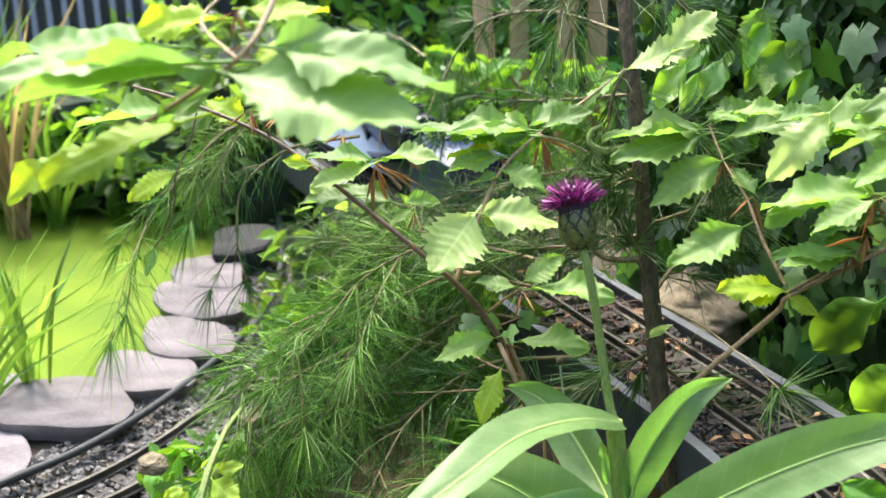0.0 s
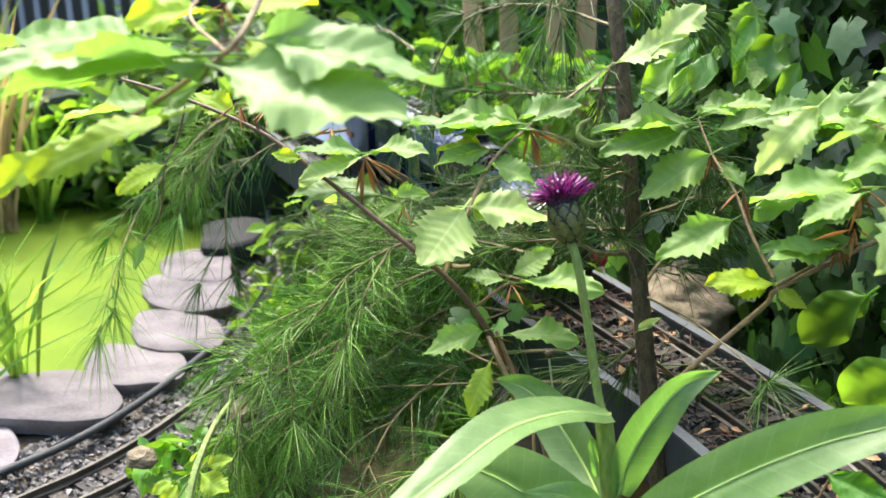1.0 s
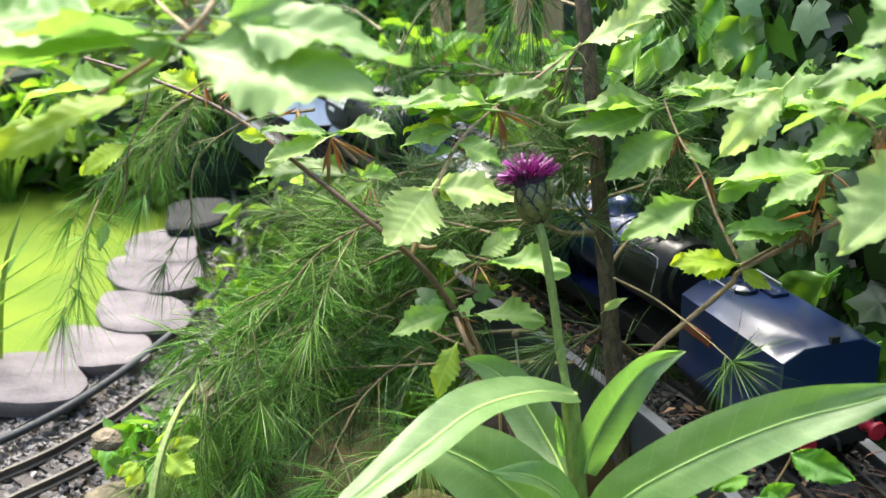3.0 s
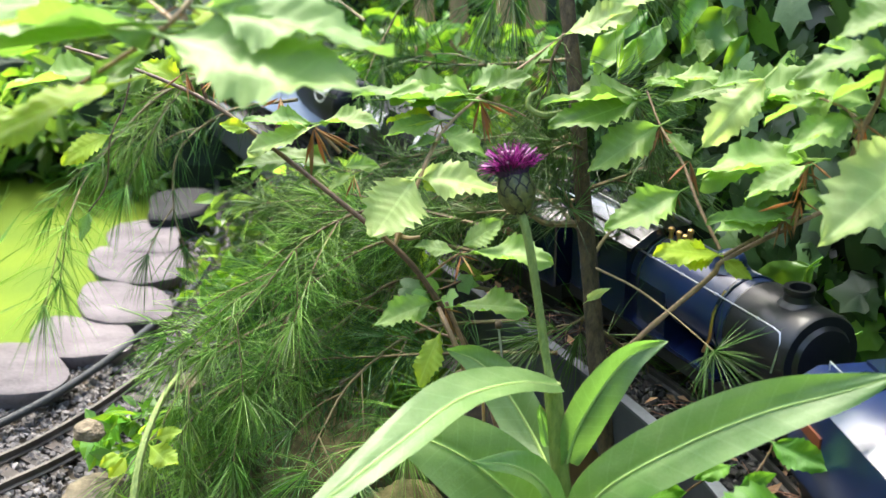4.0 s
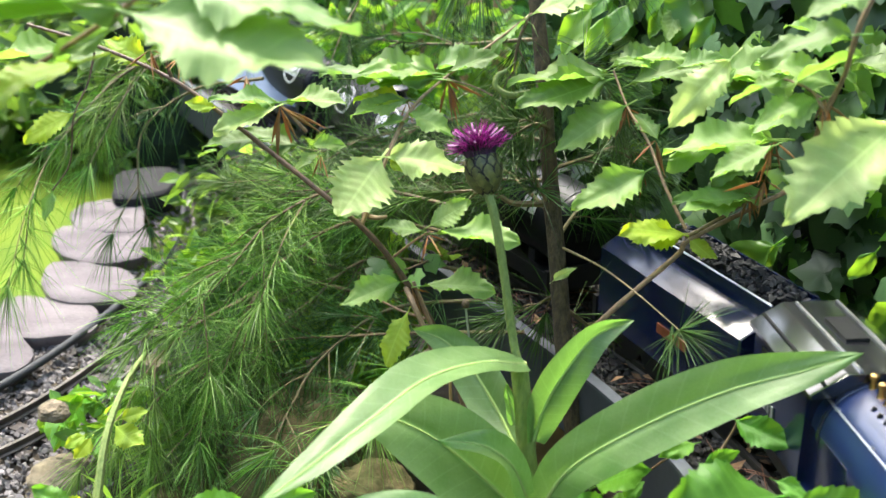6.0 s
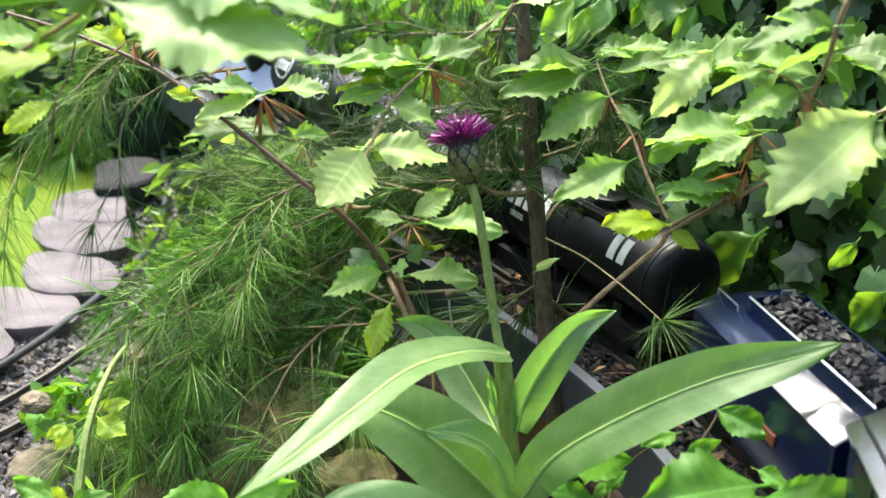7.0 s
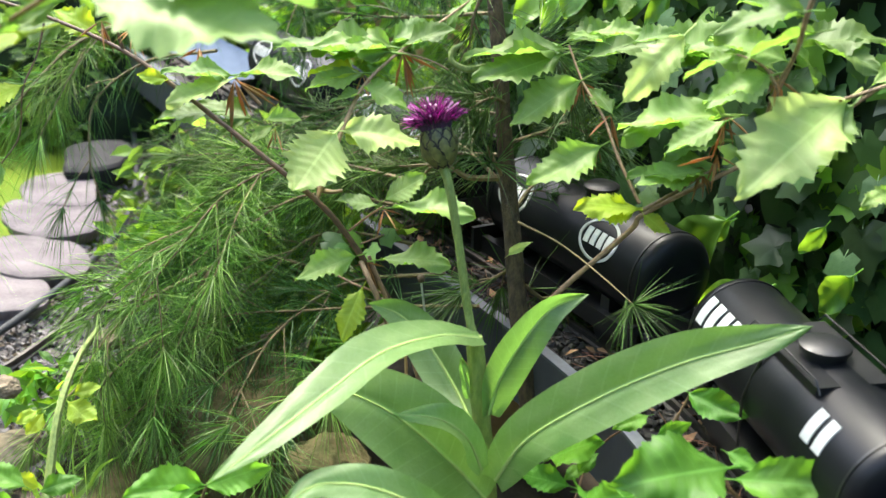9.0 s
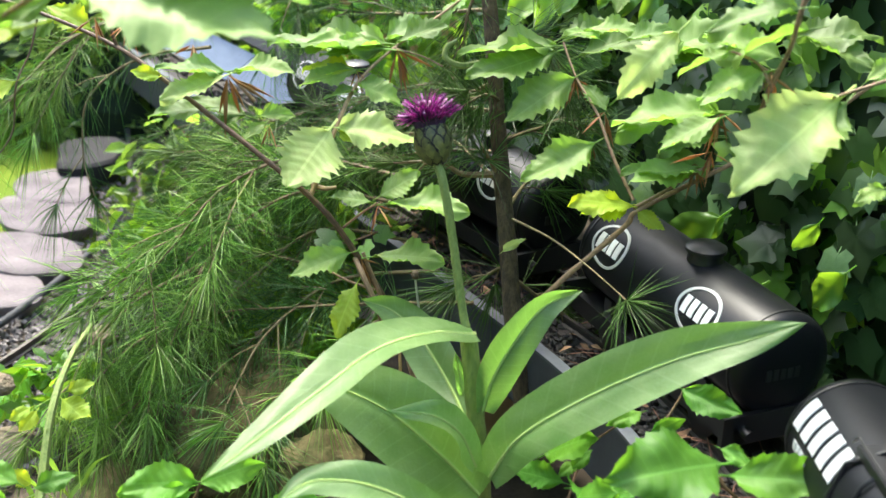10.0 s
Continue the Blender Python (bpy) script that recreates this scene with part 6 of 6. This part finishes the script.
def laurel():
    """Large smooth bright leaves hanging before the ivy."""
    t = thing("climber", "climber with large smooth bright green leaves", "climber")
    twig(t, [(0.313, 0.914, 0.280), (0.270, 0.919, 0.294), (0.256, 0.957, 0.337), (0.245, 1.032, 0.420), (0.233, 1.113, 0.521)], 0.0015, 0.001, TWIG)
    twig(t, [(0.294, 1.081, 0.577), (0.266, 1.049, 0.521), (0.256, 0.993, 0.431)], 0.0012, 0.001, TWIG)
    twig(t, [(0.193, 1.155, 0.574), (0.168, 1.113, 0.521), (0.149, 1.070, 0.465)], 0.0012, 0.001, TWIG)
    for row in (
        ((0.261, 0.801, 0.380), (0.223, 0.838, 0.323), 0.8, "s", 1.15),
        ((0.275, 0.742, 0.348), (0.242, 0.783, 0.299), 0.8, "s", 1.3),
        ((0.300, 0.712, 0.410), (0.285, 0.712, 0.388), 0.8, "s", 1.2),
        ((0.307, 0.671, 0.392), (0.287, 0.690, 0.357), 0.7, "s", 1.0),
        ((0.270, 0.818, 0.372), (0.248, 0.828, 0.353), 0.8, "s", 1.6),
        ((0.313, 0.858, 0.275), (0.251, 0.834, 0.267), .6, "s"), ((0.266, 1.062, 0.556), (0.254, 1.029, 0.496), .8, "s"), ((0.309, 1.026, 0.573), (0.270, 0.986, 0.526), .8, "b", 1.2), ((0.290, 1.022, 0.564), (0.307, 0.990, 0.535), .8, "b"),
        ((0.225, 1.117, 0.531), (0.170, 1.079, 0.489), .7, "s"), ((0.200, 1.109, 0.511), (0.162, 1.072, 0.470), .7, "s"), ((0.179, 1.124, 0.551), (0.138, 1.117, 0.531), .6, "s"), ((0.200, 1.126, 0.556), (0.176, 1.096, 0.534), .6, "p"), ((0.168, 1.128, 0.561), (0.146, 1.121, 0.541), .6, "s"), ((0.146, 1.105, 0.501), (0.133, 1.070, 0.465), .8, "s"),
        ((0.227, 1.130, 0.566), (0.207, 1.091, 0.519), .8, "s"), ((0.191, 1.078, 0.485), (0.172, 1.047, 0.459), .8, "b"),
        ((0.310, 0.951, 0.322), (0.277, 0.925, 0.309), .8, "s", 1.3), ((0.391, 0.869, 0.302), (0.347, 0.841, 0.284), .7, "s"), ((0.353, 0.757, 0.431), (0.329, 0.750, 0.412), .7, "b"), ((0.387, 0.929, 0.320), (0.367, 0.922, 0.302), .7, "s"), ((0.414, 0.833, 0.349), (0.383, 0.828, 0.336), .6, "d"), ((0.362, 0.905, 0.256), (0.331, 0.881, 0.249), .7, "s"),
        ((0.419, 0.909, 0.408), (0.373, 0.880, 0.388), .6, "s"),
        ((0.173, 0.998, 0.526), (0.155, 0.976, 0.497), 0.62, "s", 1.3), ((0.211, 0.965, 0.531), (0.196, 0.944, 0.505), 0.76, "b", 1.1),
        ((0.163, 1.041, 0.509), (0.142, 1.017, 0.474), 0.80, "s", 0.9), ((0.305, 0.993, 0.581), (0.292, 0.974, 0.562), 0.78, "b", 1.2),
        ((0.299, 0.983, 0.545), (0.276, 0.958, 0.507), 0.86, "s", 0.8), ((0.223, 1.013, 0.556), (0.210, 0.988, 0.519), 0.73, "b", 1.1),
        ((0.222, 0.968, 0.546), (0.197, 0.943, 0.509), 0.61, "s", 1.3), ((0.258, 1.018, 0.566), (0.250, 0.992, 0.527), 0.77, "s", 1.1),
        ((0.293, 0.928, 0.566), (0.272, 0.907, 0.538), 0.75, "s", 1.2), ((0.203, 0.994, 0.570), (0.189, 0.969, 0.533), 0.61, "b", 1.2),
        ((0.201, 1.000, 0.522), (0.192, 0.981, 0.501), 0.67, "s", 1.0), ((0.140, 0.981, 0.524), (0.111, 0.961, 0.500), 0.78, "s", 1.1),
        ((0.297, 0.945, 0.556), (0.267, 0.921, 0.522), 0.71, "b", 1.0), ((0.274, 0.921, 0.525), (0.266, 0.898, 0.493), 0.68, "s", 1.3),
        ((0.207, 0.987, 0.559), (0.182, 0.964, 0.525), 0.90, "s", 0.8), ((0.233, 0.940, 0.527), (0.215, 0.920, 0.503), 0.80, "s", 1.1),
        ((0.184, 1.015, 0.530), (0.175, 0.999, 0.518), 0.71, "b", 0.9), ((0.233, 0.968, 0.570), (0.219, 0.944, 0.535), 0.68, "b", 0.9),
        ((0.279, 0.961, 0.486), (0.247, 0.940, 0.461), 0.80, "s", 0.9), ((0.168, 1.033, 0.533), (0.135, 1.014, 0.511), 0.70, "s", 1.0),
        ((0.373, 0.824, 0.457), (0.345, 0.808, 0.443), 0.87, "b", 0.9), ((0.368, 0.838, 0.477), (0.354, 0.824, 0.468), 0.85, "s", 1.2),
        ((0.331, 0.822, 0.339), (0.297, 0.806, 0.325), 0.78, "b", 0.9), ((0.368, 0.823, 0.440), (0.340, 0.808, 0.430), 0.73, "b", 0.8),
        ((0.338, 0.856, 0.443), (0.313, 0.838, 0.425), 0.79, "b", 1.1), ((0.382, 0.782, 0.376), (0.348, 0.768, 0.366), 0.83, "d", 1.1),
        ((0.375, 0.781, 0.350), (0.359, 0.763, 0.332), 0.64, "s", 0.8), ((0.376, 0.790, 0.377), (0.362, 0.773, 0.359), 0.87, "s", 0.8),
        ((0.364, 0.833, 0.455), (0.336, 0.816, 0.440), 0.76, "b", 0.8), ((0.377, 0.824, 0.467), (0.345, 0.805, 0.447), 0.76, "s", 1.0),
        ((0.319, 0.851, 0.383), (0.303, 0.838, 0.377), 0.84, "s", 1.2), ((0.302, 0.859, 0.362), (0.287, 0.846, 0.359), 0.68, "d", 1.1),
        ((0.335, 0.948, 0.313), (0.357, 0.922, 0.302), .6, "d", 1.3), ((0.369, 0.883, 0.256), (0.395, 0.858, 0.247), .6, "d", 1.3),
    ):
        leaf(t, *row)
    g = thing("creeping_ivy", "pale grey-green ivy trailing over the trough wall", "ivy")
    forms = ivy_mesh("leaf", HEDGE, 3)
    for i, (p, s) in enumerate((((-0.042, 0.861, 0.337), .018), ((-0.022, 0.861, 0.339), .016), ((0.013, 0.893, 0.338), .02), ((0.022, 0.892, 0.334), .016), ((-0.010, 0.849, 0.334), .016), ((0.003, 0.881, 0.333), .014), ((-0.031, 0.849, 0.334), .014), ((0.081, 0.987, 0.332), .016))):
        part("leaf", forms, None, g, m=Matrix.Translation(p) @ pose(0, 0, 0, 35 + 10 * (i % 3), 15 - 10 * (i % 4), 70 * i) @ Matrix.Scale(s, 4))
    twig(g, [(-0.049, 0.859, 0.332), (-0.022, 0.860, 0.334), (0.010, 0.892, 0.334), (0.035, 0.913, 0.333)], 0.0008, 0.0006, TWIG)


laurel()


# ---- far side of the garden ----
def leafy_mass(name, label, centre, size, n, leaf_size, seed, material, category="hedge", core=True):
    """A shrub: a dark uneven core coloured as shade, many separate leaves standing off it."""
    rng = np.random.default_rng(seed)
    c, sz = Vector(centre), Vector(size)
    t = thing(name, label, category) if core else None
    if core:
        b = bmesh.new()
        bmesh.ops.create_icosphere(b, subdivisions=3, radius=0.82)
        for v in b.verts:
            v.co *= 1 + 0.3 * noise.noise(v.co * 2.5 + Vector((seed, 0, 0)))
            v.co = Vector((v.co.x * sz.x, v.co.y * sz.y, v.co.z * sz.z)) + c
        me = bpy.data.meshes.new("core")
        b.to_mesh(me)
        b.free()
        # the core's near-black colour stands in for shade inside the shrub
        me.materials.append(LEAFSHADE)
        part("inner_growth", me, None, t, "dark core standing for shade between leaves")
    vs, fs = [], []
    for i in range(n):
        d = Vector(rng.normal(size=3)).normalized()
        d.y = -abs(d.y) if rng.uniform() < 0.8 else d.y
        k = (0.8 + 0.35 * noise.noise(d * 2.5 + Vector((seed, 0, 0)))) * rng.uniform(0.85, 1.25)
        p = c + Vector((d.x * sz.x, d.y * sz.y, d.z * sz.z)) * k
        s = leaf_size * rng.uniform(0.6, 1.4)
        m = Matrix.Translation(p) @ Euler(rng.uniform(-1.1, 1.1, 3) + np.array([0.7, 0, 0])).to_matrix().to_4x4() @ Matrix.Rotation(rng.uniform(0, 6.28), 4, "Z")
        o = len(vs)
        vs += [tuple(m @ Vector(q)) for q in ((-s, 0, 0), (-s * .3, -s * .42, s * .12), (s * .4, -s * .36, s * .10), (s, 0, -s * .2), (s * .4, s * .36, s * .10), (-s * .3, s * .42, s * .12), (0, 0, -s * .05))]
        fs += [(o, o + 1, o + 6), (o + 1, o + 2, o + 6), (o + 2, o + 3, o + 6), (o + 3, o + 4, o + 6), (o + 4, o + 5, o + 6), (o + 5, o, o + 6)]
    if core:
        tagged(part("foliage", soup("foliage", vs, fs, material), None, t, "loose leafy growth"), kind="stuff")
    else:
        tagged(new(name, soup(name, vs, fs, material)), label, category, kind="stuff")


leafy_mass("shrub", "yellow-green shrub in sunlight beyond the pond", (-0.781, 1.985, 0.141), (0.55, 0.18, 0.16), 1800, 0.02, 1, HEDGE, "shrub")
# brighter leaf colour stands for the sun on this shrub
leafy_mass("shrub", "bright shrub leaning over the pond, sunlight in its colour", (-0.829, 1.915, 0.239), (0.25, 0.15, 0.13), 700, 0.022, 2, IVY_YOUNG_LIT, "shrub")
leafy_mass("shrub", "dark green shrub beyond the lower track", (-0.417, 1.866, 0.250), (0.30, 0.2, 0.22), 1300, 0.02, 3, HEDGE, "shrub")
# these hedges take the brighter leaf colour in place of sunlight
leafy_mass("hedge", "tall green hedge behind the fence posts", (-0.122, 2.335, 0.358), (0.45, 0.2, 0.30), 3600, 0.024, 4, IVY_YOUNG_LIT)
leafy_mass("hedge", "tall mixed hedge behind the raised track", (0.207, 2.234, 0.372), (0.40, 0.2, 0.34), 2600, 0.024, 5, IVY_YOUNG_LIT)
leafy_mass("hedge", "bright hedge top above the garden railway", (-0.367, 2.649, 0.338), (0.5, 0.2, 0.28), 2600, 0.026, 6, IVY_YOUNG_LIT)
leafy_mass("shrub", "low leafy growth between pine and posts", (0.002, 1.645, 0.344), (0.20, 0.05, 0.10), 420, 0.018, 7, IVY_YOUNG_LIT, "shrub", False)


# sunlit ground cover, its brightness put into the leaf colour
leafy_mass("ground_cover", "bright low leaves under the pine sprays", (-0.120, 1.020, 0.250), (0.13, 0.05, 0.08), 700, 0.014, 8, IVY_YOUNG_LIT, "ground cover", False)
leafy_mass("ground_cover", "bright low leaves beside the trough", (-0.087, 0.952, 0.212), (0.09, 0.05, 0.05), 260, 0.012, 9, IVY_YOUNG_LIT, "ground cover", False)
leafy_mass("ground_cover", "small green leaves beside the lower track", (-0.259, 0.881, 0.193), (0.07, 0.05, 0.03), 160, 0.012, 10, IVY_YOUNG_LIT, "ground cover", False)
leafy_mass("ground_cover", "dark low leaves behind the pine", (-0.158, 1.227, 0.258), (0.12, 0.06, 0.08), 350, 0.014, 11, HEDGE, "ground cover", False)


def log_posts():
    t = thing("timber_edging", "row of weathered upright log posts", "timber edging")
    rng = np.random.default_rng(2)
    for i, x in enumerate((922, 1002, 1052, 860)):
        p = Vector(LOG_BASE) + Vector(((x - 980) * 0.00086, rng.uniform(-0.02, 0.02), 0))
        h = 0.42 + rng.uniform(-0.05, 0.08)
        line = [p + UP * (h * k / 6) + Vector(rng.normal(size=3)) * 0.002 for k in range(7)]
        part("log_post", Build().tube(line, [0.0145 * (1 + 0.08 * noise.noise(q * 30)) for q in line], 12), POST, t, "weathered round log post")


LOG_BASE = (0.049, 1.703, 0.245)
log_posts()


def black_fence():
    t = thing("metal_fence", "black painted fence with upright palings", "fence")
    a, b = Vector((-1.111, 2.481, 0.180)), Vector((-0.683, 2.481, 0.180))
    zmid = a.z
    for i in range(13):
        p = a.lerp(b, i / 12)
        part("paling", Build().box(-0.009, 0.009, -0.006, 0.006, -0.25, 0.42, Matrix.Translation(p)), FENCE, t)
    for z in (-0.02, 0.30):
        part("fence_rail", Build().box(a.x - 0.4, b.x + 0.25, -0.012, 0.012, z - 0.012, z + 0.012, Matrix.Translation((0, a.y + 0.015, zmid))), FENCE, t)
    for p in (a + Vector((-0.05, 0, 0)), b + Vector((0.06, 0, 0))):
        part("fence_post", Build().box(-0.02, 0.02, -0.02, 0.02, -0.6, 0.45, Matrix.Translation(p)), FENCE, t)
    w = Vector((-1.141, 3.226, 0.169))
    tagged(new("wall_pale", Build().box(w.x - 0.9, w.x + 0.6, w.y, w.y + 0.15, 0.0, w.z + 0.5).mesh("wall_pale", WALLPAINT)), "pale blue-white rendered wall behind the fence", "wall", kind="structure")


black_fence()


def plant_stake():
    t = thing("plant_stake", "thin pale stake with a round cap beside the trough", "stake")
    part("stake", Build().tube([(0.029, 0.785, 0.336), (0.032, 0.776, 0.312), (0.036, 0.770, 0.241)], 0.0009, 6), STEEL, t)
    part("cap", Build().turned([(-0.003, 0.001), (-0.002, 0.003), (0.0, 0.0036), (0.002, 0.003), (0.003, 0.001)], 12, Matrix.Translation((0.029, 0.786, 0.338))), BARK, t, "round brown cap")


plant_stake()


def cold_frame():
    """A blue-grey sheet on a dark bearer, glimpsed through the leaves."""
    t = thing("cold_frame", "blue-grey sheet leaning on a dark timber bearer", "cold frame")
    a, b = Vector((-0.310, 1.538, 0.374)), Vector((-0.089, 1.375, 0.309))
    d = (b - a).normalized()
    s = d.cross(FRONT).normalized()
    q = Matrix((d, s, d.cross(s))).transposed().to_4x4()
    ln = (b - a).length
    part("sheet", Build().box(0, ln, -0.022, 0.022, -0.004, 0.004, Matrix.Translation(a) @ q), SHEET, t, "pale blue-grey sheet")
    part("bearer", Build().box(0, ln, -0.045, -0.031, -0.01, 0.01, Matrix.Translation(a) @ q), FENCE, t, "dark timber bearer")


cold_frame()


def boundary():
    """An added, unseen plain hedge all round; it screens low sky from reflections."""
    n, R, k = 64, 4.6, 12
    vs = []
    for i in range(n):
        a = 6.2832 * i / n
        for j in range(k):
            up = min(j, k - 1 - j)  # up the inner face, over the top, down the outer face
            r = R + (0.0 if j < k / 2 else 0.6) + 0.25 * noise.noise((math.cos(a) * 4, math.sin(a) * 4, j * 0.9))
            vs.append((r * math.cos(a), 1 + r * math.sin(a), -0.1 + 2.7 * up / (k / 2 - 1) + 0.15 * noise.noise((math.cos(a) * 5, math.sin(a) * 5, up + 3.3))))
    fs = [(i * k + j, ((i + 1) % n) * k + j, ((i + 1) % n) * k + j + 1, i * k + j + 1) for i in range(n) for j in range(k - 1)]
    tagged(new("backdrop_hedge", soup("backdrop_hedge", vs, fs, FARHEDGE, True)), "added plain green hedge round the garden, screening low sky", "hedge", kind="structure")


boundary()


# ---- what moves ----
def run(t):
    """How far along the track the front of the cab is after t seconds."""
    times = (0.0, 1.4, 1.8, 2.1, 2.4, 2.7, 4.1, 4.4, 5.0, 5.5, 6.8, 7.0, 7.5, 7.7, 8.5, 9.0, 10.0)
    metres = (-0.70, -0.405, -0.323, -0.262, -0.201, -0.141, 0.092, 0.135, 0.216, 0.285, 0.471, 0.500, 0.573, 0.603, 0.722, 0.792, 0.926)
    return float(np.interp(t, times, metres))


def unit_pose(s0, s1, at=0.0):
    """The pose of a rigid vehicle whose two bogies ride at s0 (rear) and s1 (front); its origin lies at metres ahead of s0."""
    p, q = along(s0).translation, along(s1).translation
    d = q - p
    o = p + d.normalized() * at
    return pose(o.x, o.y, o.z, 0, 0, math.degrees(math.atan2(d.y, d.x)))


def motions():
    steps = [k * 0.25 for k in range(41)]
    smooth = lambda t: sum(run(min(10, max(0, t + d))) + 0.145 * max(0, t + d - 10) - 0.21 * max(0, -(t + d)) for d in (-0.3, -0.15, 0, 0.15, 0.3)) / 5
    main, front, rear, cars = [], [], [], [[], [], [], []]
    for t in steps:
        x = smooth(t)
        m = unit_pose(x - 0.06, x + 0.15, 0.06)
        main.append((t, m))
        inv = m.inverted()
        front.append((t, inv @ unit_pose(x + FRONT_AT + 0.022, x + FRONT_AT + 0.105, -0.022)))
        rear.append((t, inv @ unit_pose(x - 0.272 + 0.03, x - 0.272 + 0.15, -0.03)))
        for k, rows in enumerate(cars):
            c = x - 0.438 - k * 0.271
            rows.append((t, unit_pose(c - 0.06, c + 0.06, 0.06)))
    # each wheel rolls by the distance run
    for ob in [o for o in scene.objects if o.name.startswith("wheel")]:
        m = ob.matrix_basis.copy()
        r, way = m.translation.z, math.copysign(1.0, m.translation.y)
        walk(ob, [(k * 0.1, m @ pose(0, 0, 0, way * math.degrees(smooth(k * 0.1) / r))) for k in range(101)])
    walk(LOCO, main)
    walk(FRONT_UNIT, front)
    walk(REAR_UNIT, rear)
    for w, rows in zip((WAGON_A, WAGON_B, WAGON_C, WAGON_D), cars):
        walk(w, rows)


motions()
